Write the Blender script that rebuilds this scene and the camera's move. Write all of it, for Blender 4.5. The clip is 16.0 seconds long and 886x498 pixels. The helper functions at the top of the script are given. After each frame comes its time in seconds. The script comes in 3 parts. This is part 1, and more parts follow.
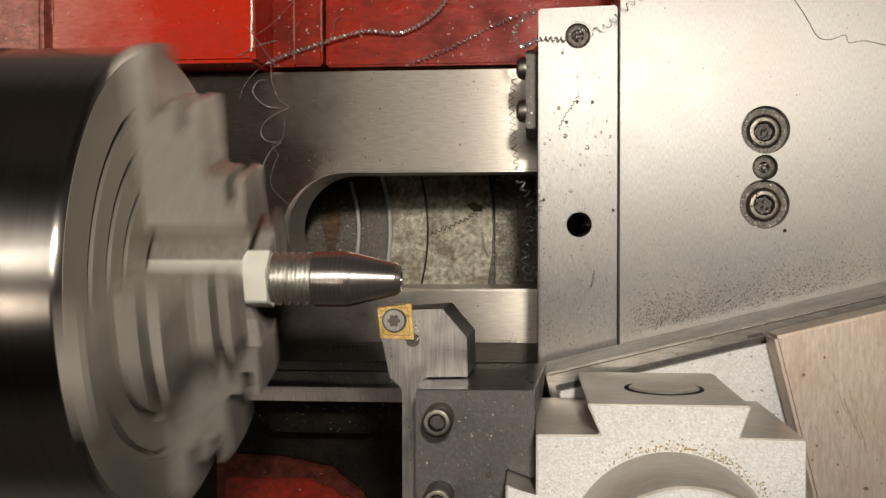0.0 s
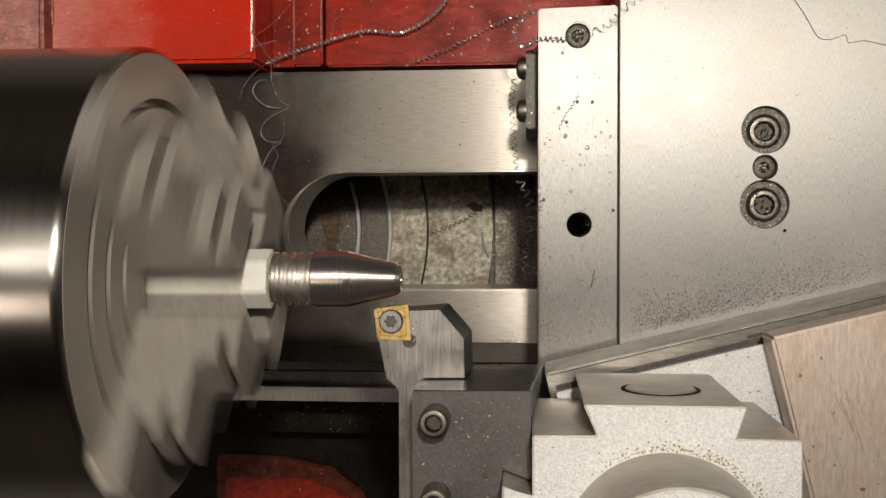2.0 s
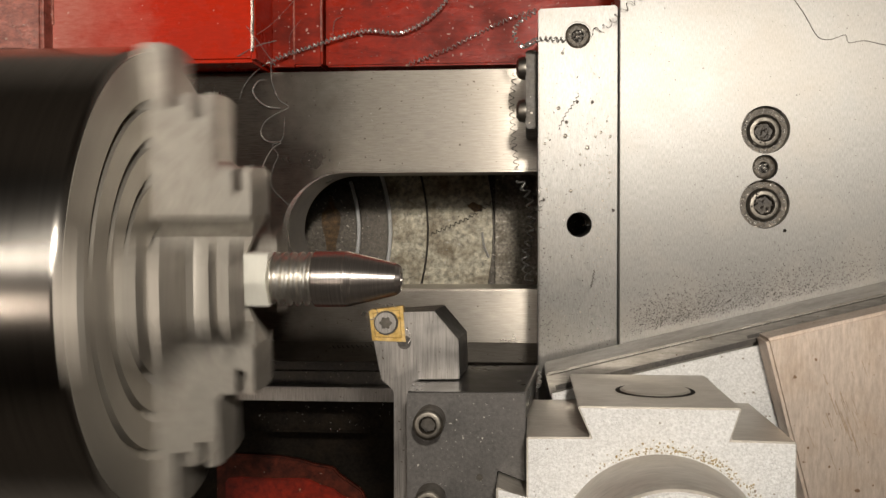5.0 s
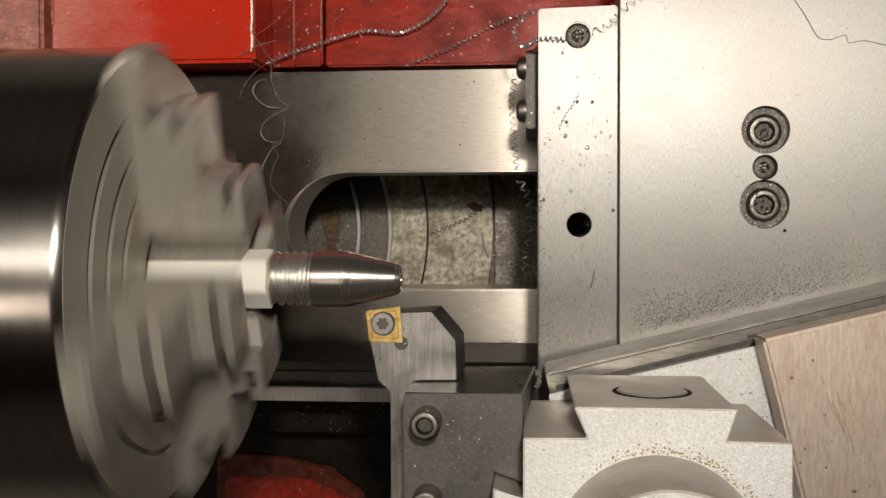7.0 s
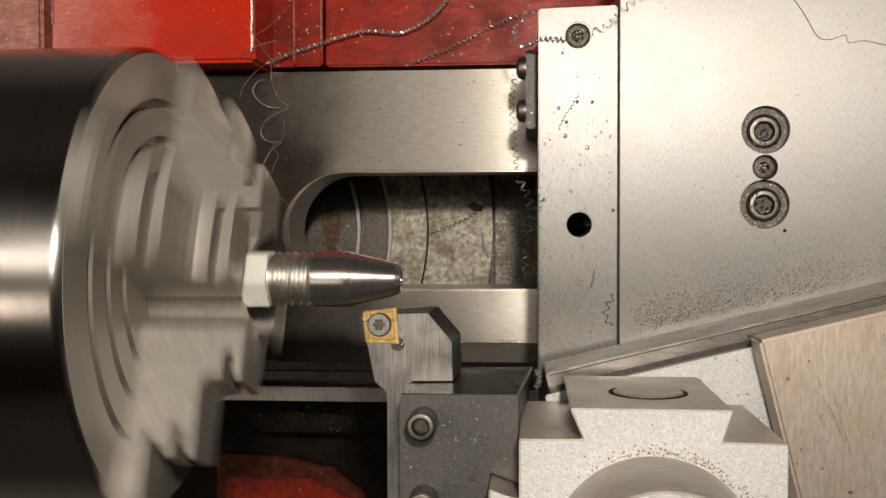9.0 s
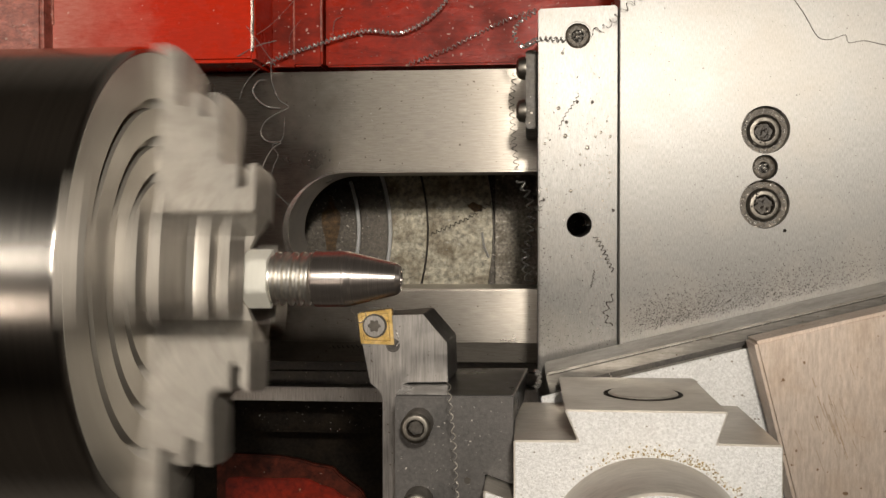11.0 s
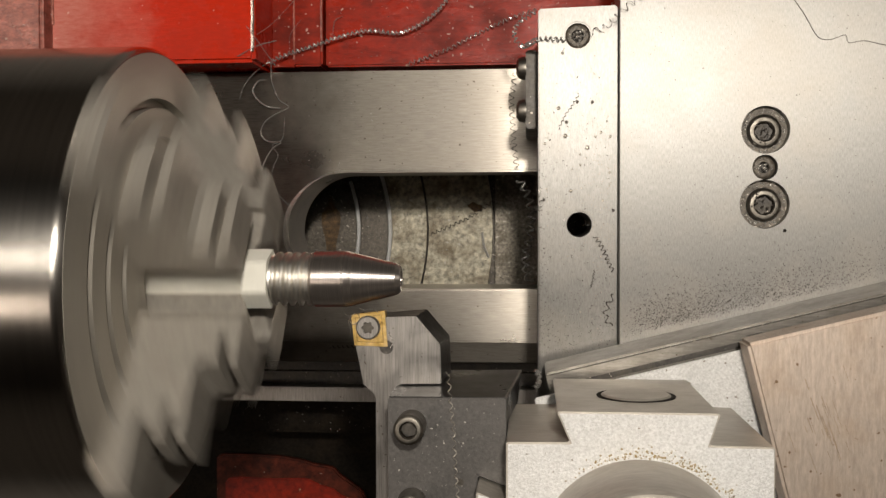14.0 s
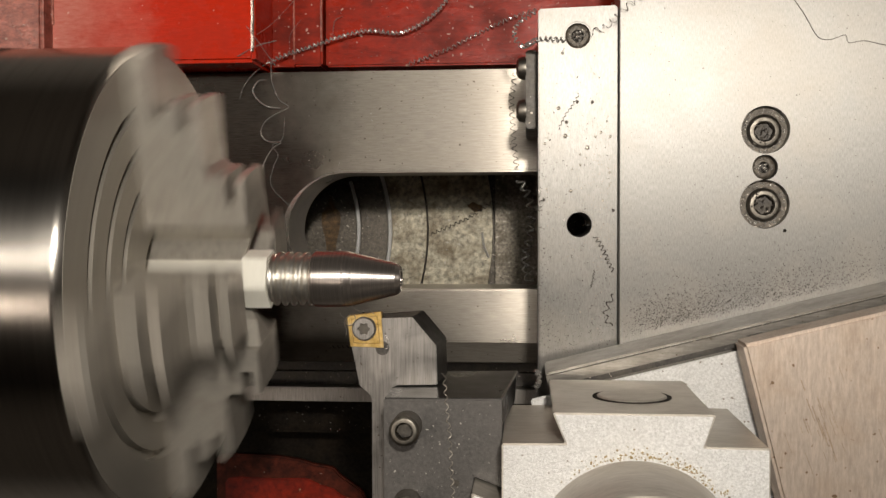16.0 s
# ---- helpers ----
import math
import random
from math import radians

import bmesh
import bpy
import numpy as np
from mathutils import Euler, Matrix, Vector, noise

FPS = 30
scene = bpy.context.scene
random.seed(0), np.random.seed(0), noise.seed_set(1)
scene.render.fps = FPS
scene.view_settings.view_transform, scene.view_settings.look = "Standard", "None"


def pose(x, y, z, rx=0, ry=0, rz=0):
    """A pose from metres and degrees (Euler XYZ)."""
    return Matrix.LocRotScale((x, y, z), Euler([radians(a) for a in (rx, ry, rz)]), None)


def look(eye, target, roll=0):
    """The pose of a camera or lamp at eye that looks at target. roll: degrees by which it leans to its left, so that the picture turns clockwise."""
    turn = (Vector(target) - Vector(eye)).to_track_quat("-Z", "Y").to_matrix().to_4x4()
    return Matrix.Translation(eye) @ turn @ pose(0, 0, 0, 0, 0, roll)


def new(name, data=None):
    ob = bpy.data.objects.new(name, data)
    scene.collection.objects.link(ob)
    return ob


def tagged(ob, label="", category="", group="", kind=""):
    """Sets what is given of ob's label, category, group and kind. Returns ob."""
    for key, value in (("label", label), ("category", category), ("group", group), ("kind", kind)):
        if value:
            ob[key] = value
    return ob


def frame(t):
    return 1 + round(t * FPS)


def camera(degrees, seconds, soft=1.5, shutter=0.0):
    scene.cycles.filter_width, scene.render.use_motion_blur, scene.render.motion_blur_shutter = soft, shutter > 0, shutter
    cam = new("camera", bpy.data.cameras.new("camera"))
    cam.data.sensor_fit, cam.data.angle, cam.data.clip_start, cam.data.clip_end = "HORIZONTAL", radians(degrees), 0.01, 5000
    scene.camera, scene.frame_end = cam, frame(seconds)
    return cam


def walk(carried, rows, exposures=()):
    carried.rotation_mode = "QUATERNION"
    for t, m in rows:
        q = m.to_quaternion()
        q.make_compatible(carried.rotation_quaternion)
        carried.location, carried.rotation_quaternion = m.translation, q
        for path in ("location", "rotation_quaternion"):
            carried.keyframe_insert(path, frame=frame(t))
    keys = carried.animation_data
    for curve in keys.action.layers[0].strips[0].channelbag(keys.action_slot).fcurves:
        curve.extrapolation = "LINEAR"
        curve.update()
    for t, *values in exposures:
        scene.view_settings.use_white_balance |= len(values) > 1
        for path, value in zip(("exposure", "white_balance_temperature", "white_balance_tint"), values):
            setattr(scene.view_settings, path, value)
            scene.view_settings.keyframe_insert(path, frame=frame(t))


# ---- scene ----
# Units below are millimetres, turned into metres when a mesh is linked. The spindle runs along x; z = 0 at its axis.
MM = 0.001
cam = camera(47.5, 16.0, soft=1.5, shutter=0.32)
EYE = Vector((35.42, 14.62, 268.6)) * MM
DOWN = Vector((-math.tan(radians(5.0)), -math.tan(radians(1.5)), -1.0)).normalized()
RIGHT = (Vector((1, 0, 0)) - DOWN * DOWN.x).normalized()
UP = RIGHT.cross(DOWN)
VIEW = Matrix(((RIGHT.x, UP.x, -DOWN.x, EYE.x), (RIGHT.y, UP.y, -DOWN.y, EYE.y), (RIGHT.z, UP.z, -DOWN.z, EYE.z), (0, 0, 0, 1)))
walk(cam, [(0.0, VIEW), (16.0, VIEW)])

# ---- light ----
world = bpy.data.worlds.new("world")
scene.world = world
world.use_nodes = True
world.node_tree.nodes["Background"].inputs[0].default_value = (1.0, 0.86, 0.72, 1)
world.node_tree.nodes["Background"].inputs[1].default_value = 0.02
scene.view_settings.exposure = 0.0


def area_lamp(name, eye, target, size, watts, colour):
    lamp = bpy.data.lights.new(name, "AREA")
    lamp.shape, lamp.size, lamp.energy, lamp.color = "DISK", size, watts, colour
    ob = new(name, lamp)
    ob.matrix_world = look(Vector(eye) * MM, Vector(target) * MM)
    return ob


area_lamp("work_lamp", (78, 131, 420), (60, 10, -60), 0.03, 1.9, (1.0, 0.92, 0.81))
tube_lamp = area_lamp("ceiling_tube", (150, 280, 1440), (150, 280, 0), 0.9, 3.0, (1.0, 0.91, 0.80))
tube_lamp.data.shape, tube_lamp.data.size_y = "RECTANGLE", 0.26
tube_lamp.matrix_world = pose(0.150, 0.280, 1.440)
area_lamp("ceiling_lamp", (-1000, 290, 1400), (0, 0, 0), 0.24, 3.3, (1.0, 0.91, 0.79))
area_lamp("room_lamp", (-960, -235, 1400), (0, 0, 0), 0.26, 3.6, (1.0, 0.84, 0.70))


# ---- materials ----
def nodes_of(name):
    m = bpy.data.materials.new(name)
    m.use_nodes = True
    return m, m.node_tree.nodes, m.node_tree.links, m.node_tree.nodes["Principled BSDF"]


def surface(name, colour, rough=0.4, metal=0.0, grain=(400, 400, 400), grain_amount=0.12, stain=(0.5, 0.5, 0.5), stain_amount=0.0,
            stain_scale=60.0, bump=0.1, bump_depth=0.0001, speck=None, speck_scale=900.0, speck_cut=0.7, coat=0.0, rough_var=0.1, gloss=0.5, x_tint=None, across=None):
    """Base colour with fine directed grain, larger stains and small specks; relief from the grain."""
    m, n, l, b = nodes_of(name)
    tc = n.new("ShaderNodeTexCoord")
    mp = n.new("ShaderNodeMapping")
    mp.inputs["Scale"].default_value = grain
    l.new(tc.outputs["Object"], mp.inputs["Vector"])
    fine = n.new("ShaderNodeTexNoise")
    fine.inputs["Scale"].default_value = 1.0
    fine.inputs["Detail"].default_value = 6.0
    fine.inputs["Roughness"].default_value = 0.7
    l.new(mp.outputs[0], fine.inputs["Vector"])
    big = n.new("ShaderNodeTexNoise")
    big.inputs["Scale"].default_value = stain_scale
    big.inputs["Detail"].default_value = 5.0
    big.inputs["Roughness"].default_value = 0.65
    l.new(tc.outputs["Object"], big.inputs["Vector"])
    ramp = n.new("ShaderNodeValToRGB")
    lo, hi = [max(0, c * (1 - grain_amount * 1.6)) for c in colour], [min(1, c * (1 + grain_amount)) for c in colour]
    ramp.color_ramp.elements[0].position, ramp.color_ramp.elements[1].position = 0.3, 0.7
    ramp.color_ramp.elements[0].color, ramp.color_ramp.elements[1].color = (*lo, 1), (*hi, 1)
    l.new(fine.outputs["Fac"], ramp.inputs["Fac"])
    mask = n.new("ShaderNodeMapRange")
    mask.inputs["From Min"].default_value, mask.inputs["From Max"].default_value = 0.45, 0.75
    mask.inputs["To Max"].default_value = stain_amount
    l.new(big.outputs["Fac"], mask.inputs["Value"])
    mix = n.new("ShaderNodeMix")
    mix.data_type = "RGBA"
    l.new(mask.outputs[0], mix.inputs["Factor"])
    l.new(ramp.outputs[0], mix.inputs["A"])
    mix.inputs["B"].default_value = (*stain, 1)
    out = mix.outputs["Result"]
    if x_tint:
        # painted shade or glare, a tint that thins out unevenly along x: (x where it ends, width of the edge, colour,
        # amount), metres
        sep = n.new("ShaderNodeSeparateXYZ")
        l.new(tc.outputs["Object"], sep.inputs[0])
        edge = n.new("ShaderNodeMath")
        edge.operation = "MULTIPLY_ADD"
        edge.inputs[1].default_value = x_tint[1] * 2.2
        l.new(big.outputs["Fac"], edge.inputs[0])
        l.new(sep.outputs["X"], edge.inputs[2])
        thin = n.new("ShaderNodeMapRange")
        thin.inputs["From Min"].default_value, thin.inputs["From Max"].default_value = x_tint[0] + x_tint[1] * 1.6, x_tint[0] + x_tint[1] * 0.6
        thin.inputs["To Max"].default_value = x_tint[3]
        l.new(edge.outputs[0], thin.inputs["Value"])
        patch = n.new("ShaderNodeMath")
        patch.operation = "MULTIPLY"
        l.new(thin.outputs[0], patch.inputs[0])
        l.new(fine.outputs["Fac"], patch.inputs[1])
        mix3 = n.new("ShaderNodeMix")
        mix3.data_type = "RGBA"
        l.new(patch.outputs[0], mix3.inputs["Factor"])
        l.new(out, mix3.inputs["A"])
        mix3.inputs["B"].default_value = (*x_tint[2], 1)
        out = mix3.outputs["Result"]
    if speck:
        vor = n.new("ShaderNodeTexNoise")
        vor.inputs["Scale"].default_value = speck_scale
        vor.inputs["Detail"].default_value = 1.0
        l.new(tc.outputs["Object"], vor.inputs["Vector"])
        cut = n.new("ShaderNodeMapRange")
        cut.inputs["From Min"].default_value, cut.inputs["From Max"].default_value = speck_cut, speck_cut + 0.04
        l.new(vor.outputs["Fac"], cut.inputs["Value"])
        mix2 = n.new("ShaderNodeMix")
        mix2.data_type = "RGBA"
        l.new(cut.outputs[0], mix2.inputs["Factor"])
        l.new(out, mix2.inputs["A"])
        mix2.inputs["B"].default_value = (*speck, 1)
        out = mix2.outputs["Result"]
    l.new(out, b.inputs["Base Color"])
    rr = n.new("ShaderNodeMapRange")
    rr.inputs["From Min"].default_value, rr.inputs["From Max"].default_value = 0.3, 0.7
    rr.inputs["To Min"].default_value, rr.inputs["To Max"].default_value = max(0.03, rough - rough_var), min(1, rough + rough_var)
    l.new(big.outputs["Fac"], rr.inputs["Value"])
    l.new(rr.outputs[0], b.inputs["Roughness"])
    b.inputs["Metallic"].default_value = metal
    b.inputs["Coat Weight"].default_value = coat
    b.inputs["Specular IOR Level"].default_value = gloss
    b.inputs["Coat Roughness"].default_value = 0.15
    if across:
        # grinding marks scatter light across their run: (amount, direction in which it spreads)
        run = n.new("ShaderNodeCombineXYZ")
        for k in range(3):
            run.inputs[k].default_value = across[1][k]
        l.new(run.outputs[0], b.inputs["Tangent"])
        b.inputs["Anisotropic"].default_value = across[0]
    bp = n.new("ShaderNodeBump")
    bp.inputs["Strength"].default_value = bump
    bp.inputs["Distance"].default_value = bump_depth
    l.new(fine.outputs["Fac"], bp.inputs["Height"])
    l.new(bp.outputs[0], b.inputs["Normal"])
    return m


# The tint along x puts the chuck's shade into the bed's colour.
GROUND_X = surface("ground_steel_long", (0.385, 0.352, 0.31), 0.30, 0.85, (170, 2600, 500), 0.17, (0.40, 0.35, 0.29), 0.3, 35, 0.4, 0.00003, (0.12, 0.09, 0.07), 700, 0.72, rough_var=0.035, x_tint=(-0.050, 0.035, (0.07, 0.06, 0.05), 1.4), across=(0.85, (0, 1, 0)))
GROUND_Y = surface("ground_steel_cross", (0.268, 0.262, 0.250), 0.455, 0.85, (3600, 620, 500), 0.17, (0.40, 0.35, 0.29), 0.3, 30, 0.7, 0.00005, (0.13, 0.115, 0.10), 1500, 0.735, rough_var=0.03, across=(0.65, (1, 0, 0)))
PLATE = surface("brushed_slide", (0.52, 0.435, 0.37), 0.52, 0.75, (1300, 220, 500), 0.16, (0.36, 0.25, 0.16), 0.45, 75, 0.6, 0.00005, (0.20, 0.13, 0.08), 520, 0.73, rough_var=0.03)
TURNED = surface("turned_steel", (0.56, 0.53, 0.49), 0.22, 1.0, (700, 40, 40), 0.10, (0.4, 0.36, 0.3), 0.15, 40, 0.6, 0.00004, rough_var=0.04, across=(0.8, (1, 0, 0)))
CHUCK_FACE = surface("chuck_face_steel", (0.35, 0.325, 0.285), 0.46, 0.66, (700, 300, 300), 0.08, (0.40, 0.35, 0.28), 0.3, 60, 0.3, 0.00003)
JAW = surface("hardened_jaw_steel", (0.43, 0.40, 0.355), 0.46, 0.58, (900, 300, 300), 0.12, (0.20, 0.165, 0.13), 0.5, 140, 0.3, 0.00003)
WORK = surface("freshly_turned_steel", (0.54, 0.495, 0.465), 0.34, 0.95, (4200, 25, 25), 0.22, (0.3, 0.27, 0.25), 0.1, 80, 0.9, 0.00005, rough_var=0.03, across=(0.85, (1, 0, 0)))
THREAD = surface("rolled_thread_steel", (0.80, 0.77, 0.72), 0.38, 1.0, (900, 900, 900), 0.15, (0.45, 0.42, 0.38), 0.5, 260, 0.4, 0.00004)
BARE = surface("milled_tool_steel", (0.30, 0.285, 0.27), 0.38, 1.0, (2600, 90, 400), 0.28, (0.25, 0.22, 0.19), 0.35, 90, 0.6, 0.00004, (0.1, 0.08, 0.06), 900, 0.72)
MACHINED = surface("machined_aluminium", (0.50, 0.465, 0.415), 0.46, 0.7, (220, 220, 2400), 0.16, (0.36, 0.32, 0.27), 0.35, 60, 0.4, 0.00003)
CAST = surface("blasted_aluminium", (0.90, 0.895, 0.88), 0.42, 0.12, (1700, 1700, 1700), 0.22, (0.66, 0.63, 0.58), 0.25, 55, 1.0, 0.00060, (0.25, 0.2, 0.15), 760, 0.735)
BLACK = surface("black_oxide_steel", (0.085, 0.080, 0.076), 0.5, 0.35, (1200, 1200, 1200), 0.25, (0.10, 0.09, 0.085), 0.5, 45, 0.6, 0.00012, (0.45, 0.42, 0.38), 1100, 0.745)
# Much darker than BLACK; for the holder's side faces and lower jaw.
BLACK_SIDE = surface("darker_black_side", (0.014, 0.0135, 0.0135), 0.32, 0.4, (300, 300, 1200), 0.2, (0.05, 0.045, 0.04), 0.4, 60)
# Head and shank in darker steel than the milled top land.
TOOL_SIDE = surface("dark_tool_steel", (0.115, 0.108, 0.10), 0.36, 0.85, (500, 500, 900), 0.25, (0.05, 0.045, 0.04), 0.5, 90, 0.4, 0.00004)
SCREW = surface("oiled_screw_steel", (0.21, 0.195, 0.17), 0.44, 1.0, (700, 700, 700), 0.2, (0.12, 0.10, 0.08), 0.6, 300, 0.3, 0.00003)
DARK = surface("dirty_steel_and_shade", (0.06, 0.055, 0.05), 0.45, 0.6, (900, 900, 900), 0.3, (0.14, 0.12, 0.09), 0.5, 120, 0.6, 0.0002, (0.4, 0.36, 0.3), 700, 0.72)
GRIME_SHADE = surface("oily_grime_and_shade", (0.115, 0.097, 0.075), 0.4, 0.2, (700, 700, 700), 0.45, (0.06, 0.05, 0.04), 0.6, 300, 0.8, 0.0003, (0.5, 0.45, 0.38), 800, 0.70)
BASE = surface("worn_base_steel", (0.22, 0.208, 0.188), 0.36, 1.0, (160, 1500, 500), 0.24, (0.10, 0.085, 0.068), 0.6, 110, 0.5, 0.00004, (0.1, 0.08, 0.06), 600, 0.72, rough_var=0.04)
# Dirty red paint with the low tray's shade put into its base.
DIMRED = surface("dirty_dimmed_red_paint", (0.10, 0.018, 0.008), 0.6, 0.0, (300, 300, 300), 0.5, (0.012, 0.006, 0.004), 1.0, 32, 0.5, 0.0003, (0.3, 0.2, 0.15), 420, 0.74, gloss=0.15)
LIPRED = surface("redder_tray_paint", (0.24, 0.014, 0.003), 0.5, 0.0, (300, 300, 300), 0.35, (0.02, 0.004, 0.002), 1.0, 34, 0.5, 0.0003, (0.4, 0.2, 0.12), 420, 0.74, gloss=0.2)
# Near-black that puts the shade of holes and low gaps into colour.
HOLE = surface("recess_shade_black", (0.010, 0.008, 0.006), 0.7, 0.0, (600, 600, 600), 0.4, (0.03, 0.022, 0.014), 0.5, 90, 0.6, 0.0003, gloss=0.06)
GOLD = surface("gold_coated_carbide", (0.66, 0.45, 0.15), 0.36, 0.85, (900, 900, 900), 0.2, (0.45, 0.38, 0.28), 0.6, 420, 0.3, 0.00003)
# Darker gold for the insert body that shows in the breaker line.
GOLD_FLOOR = surface("dark_gold_carbide", (0.44, 0.29, 0.10), 0.42, 0.85, (900, 900, 900), 0.25, (0.22, 0.17, 0.11), 0.6, 420)
NYLON = surface("white_nylon", (0.80, 0.78, 0.70), 0.42, 0.0, (500, 200, 200), 0.04, (0.66, 0.62, 0.52), 0.3, 90, 0.3, 0.00004)
# The tint along x paints a pale reflection over the left of the red.
RED = surface("red_machine_paint", (0.55, 0.020, 0.001), 0.26, 0.0, (240, 900, 500), 0.12, (0.38, 0.014, 0.001), 0.5, 40, 0.4, 0.0002, (0.7, 0.40, 0.34), 620, 0.765, rough_var=0.10, gloss=0.18, x_tint=(-0.040, 0.03, (0.55, 0.30, 0.24), 0.9))
# Pale pinkish base: the cover's glare is painted into the red.
RED_GLARE = surface("glare_tinted_red_paint", (0.46, 0.16, 0.12), 0.30, 0.0, (300, 500, 300), 0.45, (0.24, 0.04, 0.025), 0.7, 60, 0.8, 0.0005, (0.5, 0.35, 0.28), 420, 0.71, rough_var=0.16, gloss=0.9)
RED_WORN = surface("dirty_red_paint", (0.33, 0.018, 0.004), 0.32, 0.0, (160, 420, 420), 0.28, (0.09, 0.010, 0.005), 0.85, 55, 0.7, 0.0003, (0.5, 0.30, 0.24), 480, 0.70, rough_var=0.14, gloss=0.14)
SWARF = surface("steel_swarf", (0.90, 0.87, 0.82), 0.22, 0.8, (900, 900, 900), 0.2, (0.35, 0.27, 0.18), 0.4, 300)
GRIT = surface("dark_metal_grit", (0.06, 0.05, 0.045), 0.6, 0.4, (900, 900, 900), 0.3, (0.2, 0.17, 0.13), 0.5, 900)
SCUFF = surface("brown_scuff", (0.36, 0.27, 0.19), 0.6, 0.4, (900, 900, 900), 0.3)
RUST = surface("brown_corrosion", (0.33, 0.24, 0.09), 0.8, 0.0, (900, 900, 900), 0.3, (0.35, 0.27, 0.14), 0.5, 900)
TRAY = surface("oily_cast_iron", (0.52, 0.475, 0.36), 0.42, 0.1, (420, 420, 420), 0.5, (0.13, 0.085, 0.035), 0.95, 70, 0.7, 0.0004, (0.5, 0.46, 0.38), 330, 0.70)
RUST_DARK = surface("dark_rust", (0.13, 0.075, 0.03), 0.7, 0.0, (700, 700, 700), 0.5, (0.05, 0.04, 0.03), 0.9, 260, 0.6, 0.0003)
GRIME_PALE = surface("dusty_cast_grime", (0.30, 0.265, 0.21), 0.45, 0.2, (700, 700, 700), 0.5, (0.09, 0.065, 0.035), 0.75, 160, 0.8, 0.0003, (0.6, 0.55, 0.47), 700, 0.69)
EDGE_GLINT = surface("pale_glint_metal", (0.78, 0.66, 0.58), 0.26, 0.8, (900, 200, 900), 0.25, (0.45, 0.12, 0.07), 0.7, 130)
WALLPAINT = surface("warm_wall_paint", (0.13, 0.115, 0.10), 0.8, 0.0, (20, 20, 20), 0.05, (0.18, 0.16, 0.14), 0.3, 2)
FLOORPAINT = surface("grey_floor", (0.18, 0.17, 0.16), 0.7, 0.0, (30, 30, 30), 0.1, (0.12, 0.11, 0.1), 0.3, 3)


# ---- mesh helpers ----
def thing(name, base, label, category, group="", kind=""):
    ob = new(name)
    ob.empty_display_size = 0.01
    ob.location = Vector(base) * MM
    return tagged(ob, label, category, group, kind)


def part(name, bm, material, parent, label="", smooth=True):
    """Links a bmesh, in world millimetres, as one mesh under parent, whose pose so far is a plain shift."""
    base = Vector((0, 0, 0))
    p = parent
    while p is not None:
        base += p.location
        p = p.parent
    bmesh.ops.recalc_face_normals(bm, faces=bm.faces[:])
    for v in bm.verts:
        v.co = v.co * MM - base
    me = bpy.data.meshes.new(name)
    bm.to_mesh(me)
    bm.free()
    me.materials.append(material)
    if smooth:
        me.polygons.foreach_set("use_smooth", [True] * len(me.polygons))
        me.set_sharp_from_angle(angle=radians(32))
    ob = new(name, me)
    ob.parent = parent
    return tagged(ob, label)


def solo(name, bm, material, label, category, kind="", smooth=True):
    ob = part(name, bm, material, None, label, smooth)
    return tagged(ob, "", category, "", kind)


def bevel(bm, width, segments=2, least=25):
    sharp = [e for e in bm.edges if len(e.link_faces) == 2 and e.calc_face_angle(0) > radians(least)]
    if width and sharp:
        bmesh.ops.bevel(bm, geom=sharp, offset=width, segments=segments, affect="EDGES", clamp_overlap=True)
    return bm


def prism(outline, z0, z1, width=0.3, holes=()):
    """A plate of that outline from z0 up to z1, with holes (outlines too) through it."""
    bm = bmesh.new()
    edges = []
    for loop in (outline, *holes):
        vs = [bm.verts.new((x, y, z1)) for x, y in loop]
        edges += [bm.edges.new((vs[i], vs[(i + 1) % len(vs)])) for i in range(len(vs))]
    if holes:
        bmesh.ops.triangle_fill(bm, use_beauty=True, edges=edges)
    else:
        bm.faces.new(bm.verts[:])
    up = bmesh.ops.extrude_face_region(bm, geom=bm.faces[:])
    bmesh.ops.translate(bm, vec=(0, 0, z0 - z1), verts=[v for v in up["geom"] if isinstance(v, bmesh.types.BMVert)])
    bmesh.ops.recalc_face_normals(bm, faces=bm.faces[:])
    return bevel(bm, width)


def box(x0, x1, y0, y1, z0, z1, width=0.3):
    return prism([(x0, y0), (x1, y0), (x1, y1), (x0, y1)], z0, z1, width)


def circle(cx, cy, r, n=32):
    return [(cx + r * math.cos(2 * math.pi * i / n), cy + r * math.sin(2 * math.pi * i / n)) for i in range(n)]


def lathe(profile, n=64):
    """Turns a closed profile of (x, r) about the x axis."""
    bm = bmesh.new()
    rings = []
    for x, r in profile:
        if r < 1e-6:
            rings.append([bm.verts.new((x, 0, 0))])
        else:
            rings.append([bm.verts.new((x, r * math.sin(2 * math.pi * i / n), r * math.cos(2 * math.pi * i / n))) for i in range(n)])
    for a, b in zip(rings, rings[1:]):
        for i in range(n):
            j = (i + 1) % n
            q = [a[i % len(a)], a[j % len(a)], b[j % len(b)], b[i % len(b)]]
            q = list(dict.fromkeys(q))
            if len(q) > 2:
                bm.faces.new(q)
    return bm


def moved(bm, m):
    bmesh.ops.transform(bm, matrix=m, verts=bm.verts[:])
    return bm


def joined(*bms):
    """One bmesh out of several."""
    out = bms[0]
    for other in bms[1:]:
        me = bpy.data.meshes.new("join")
        other.to_mesh(me)
        other.free()
        out.from_mesh(me)
        bpy.data.meshes.remove(me)
    return out


def upright(profile, cx, cy, n=40):
    """A body of (z, r) turned about a vertical line."""
    bm = lathe(profile, n)
    for v in bm.verts:
        x, y, z = v.co
        v.co = (cx + y, cy + z, x)
    return bm


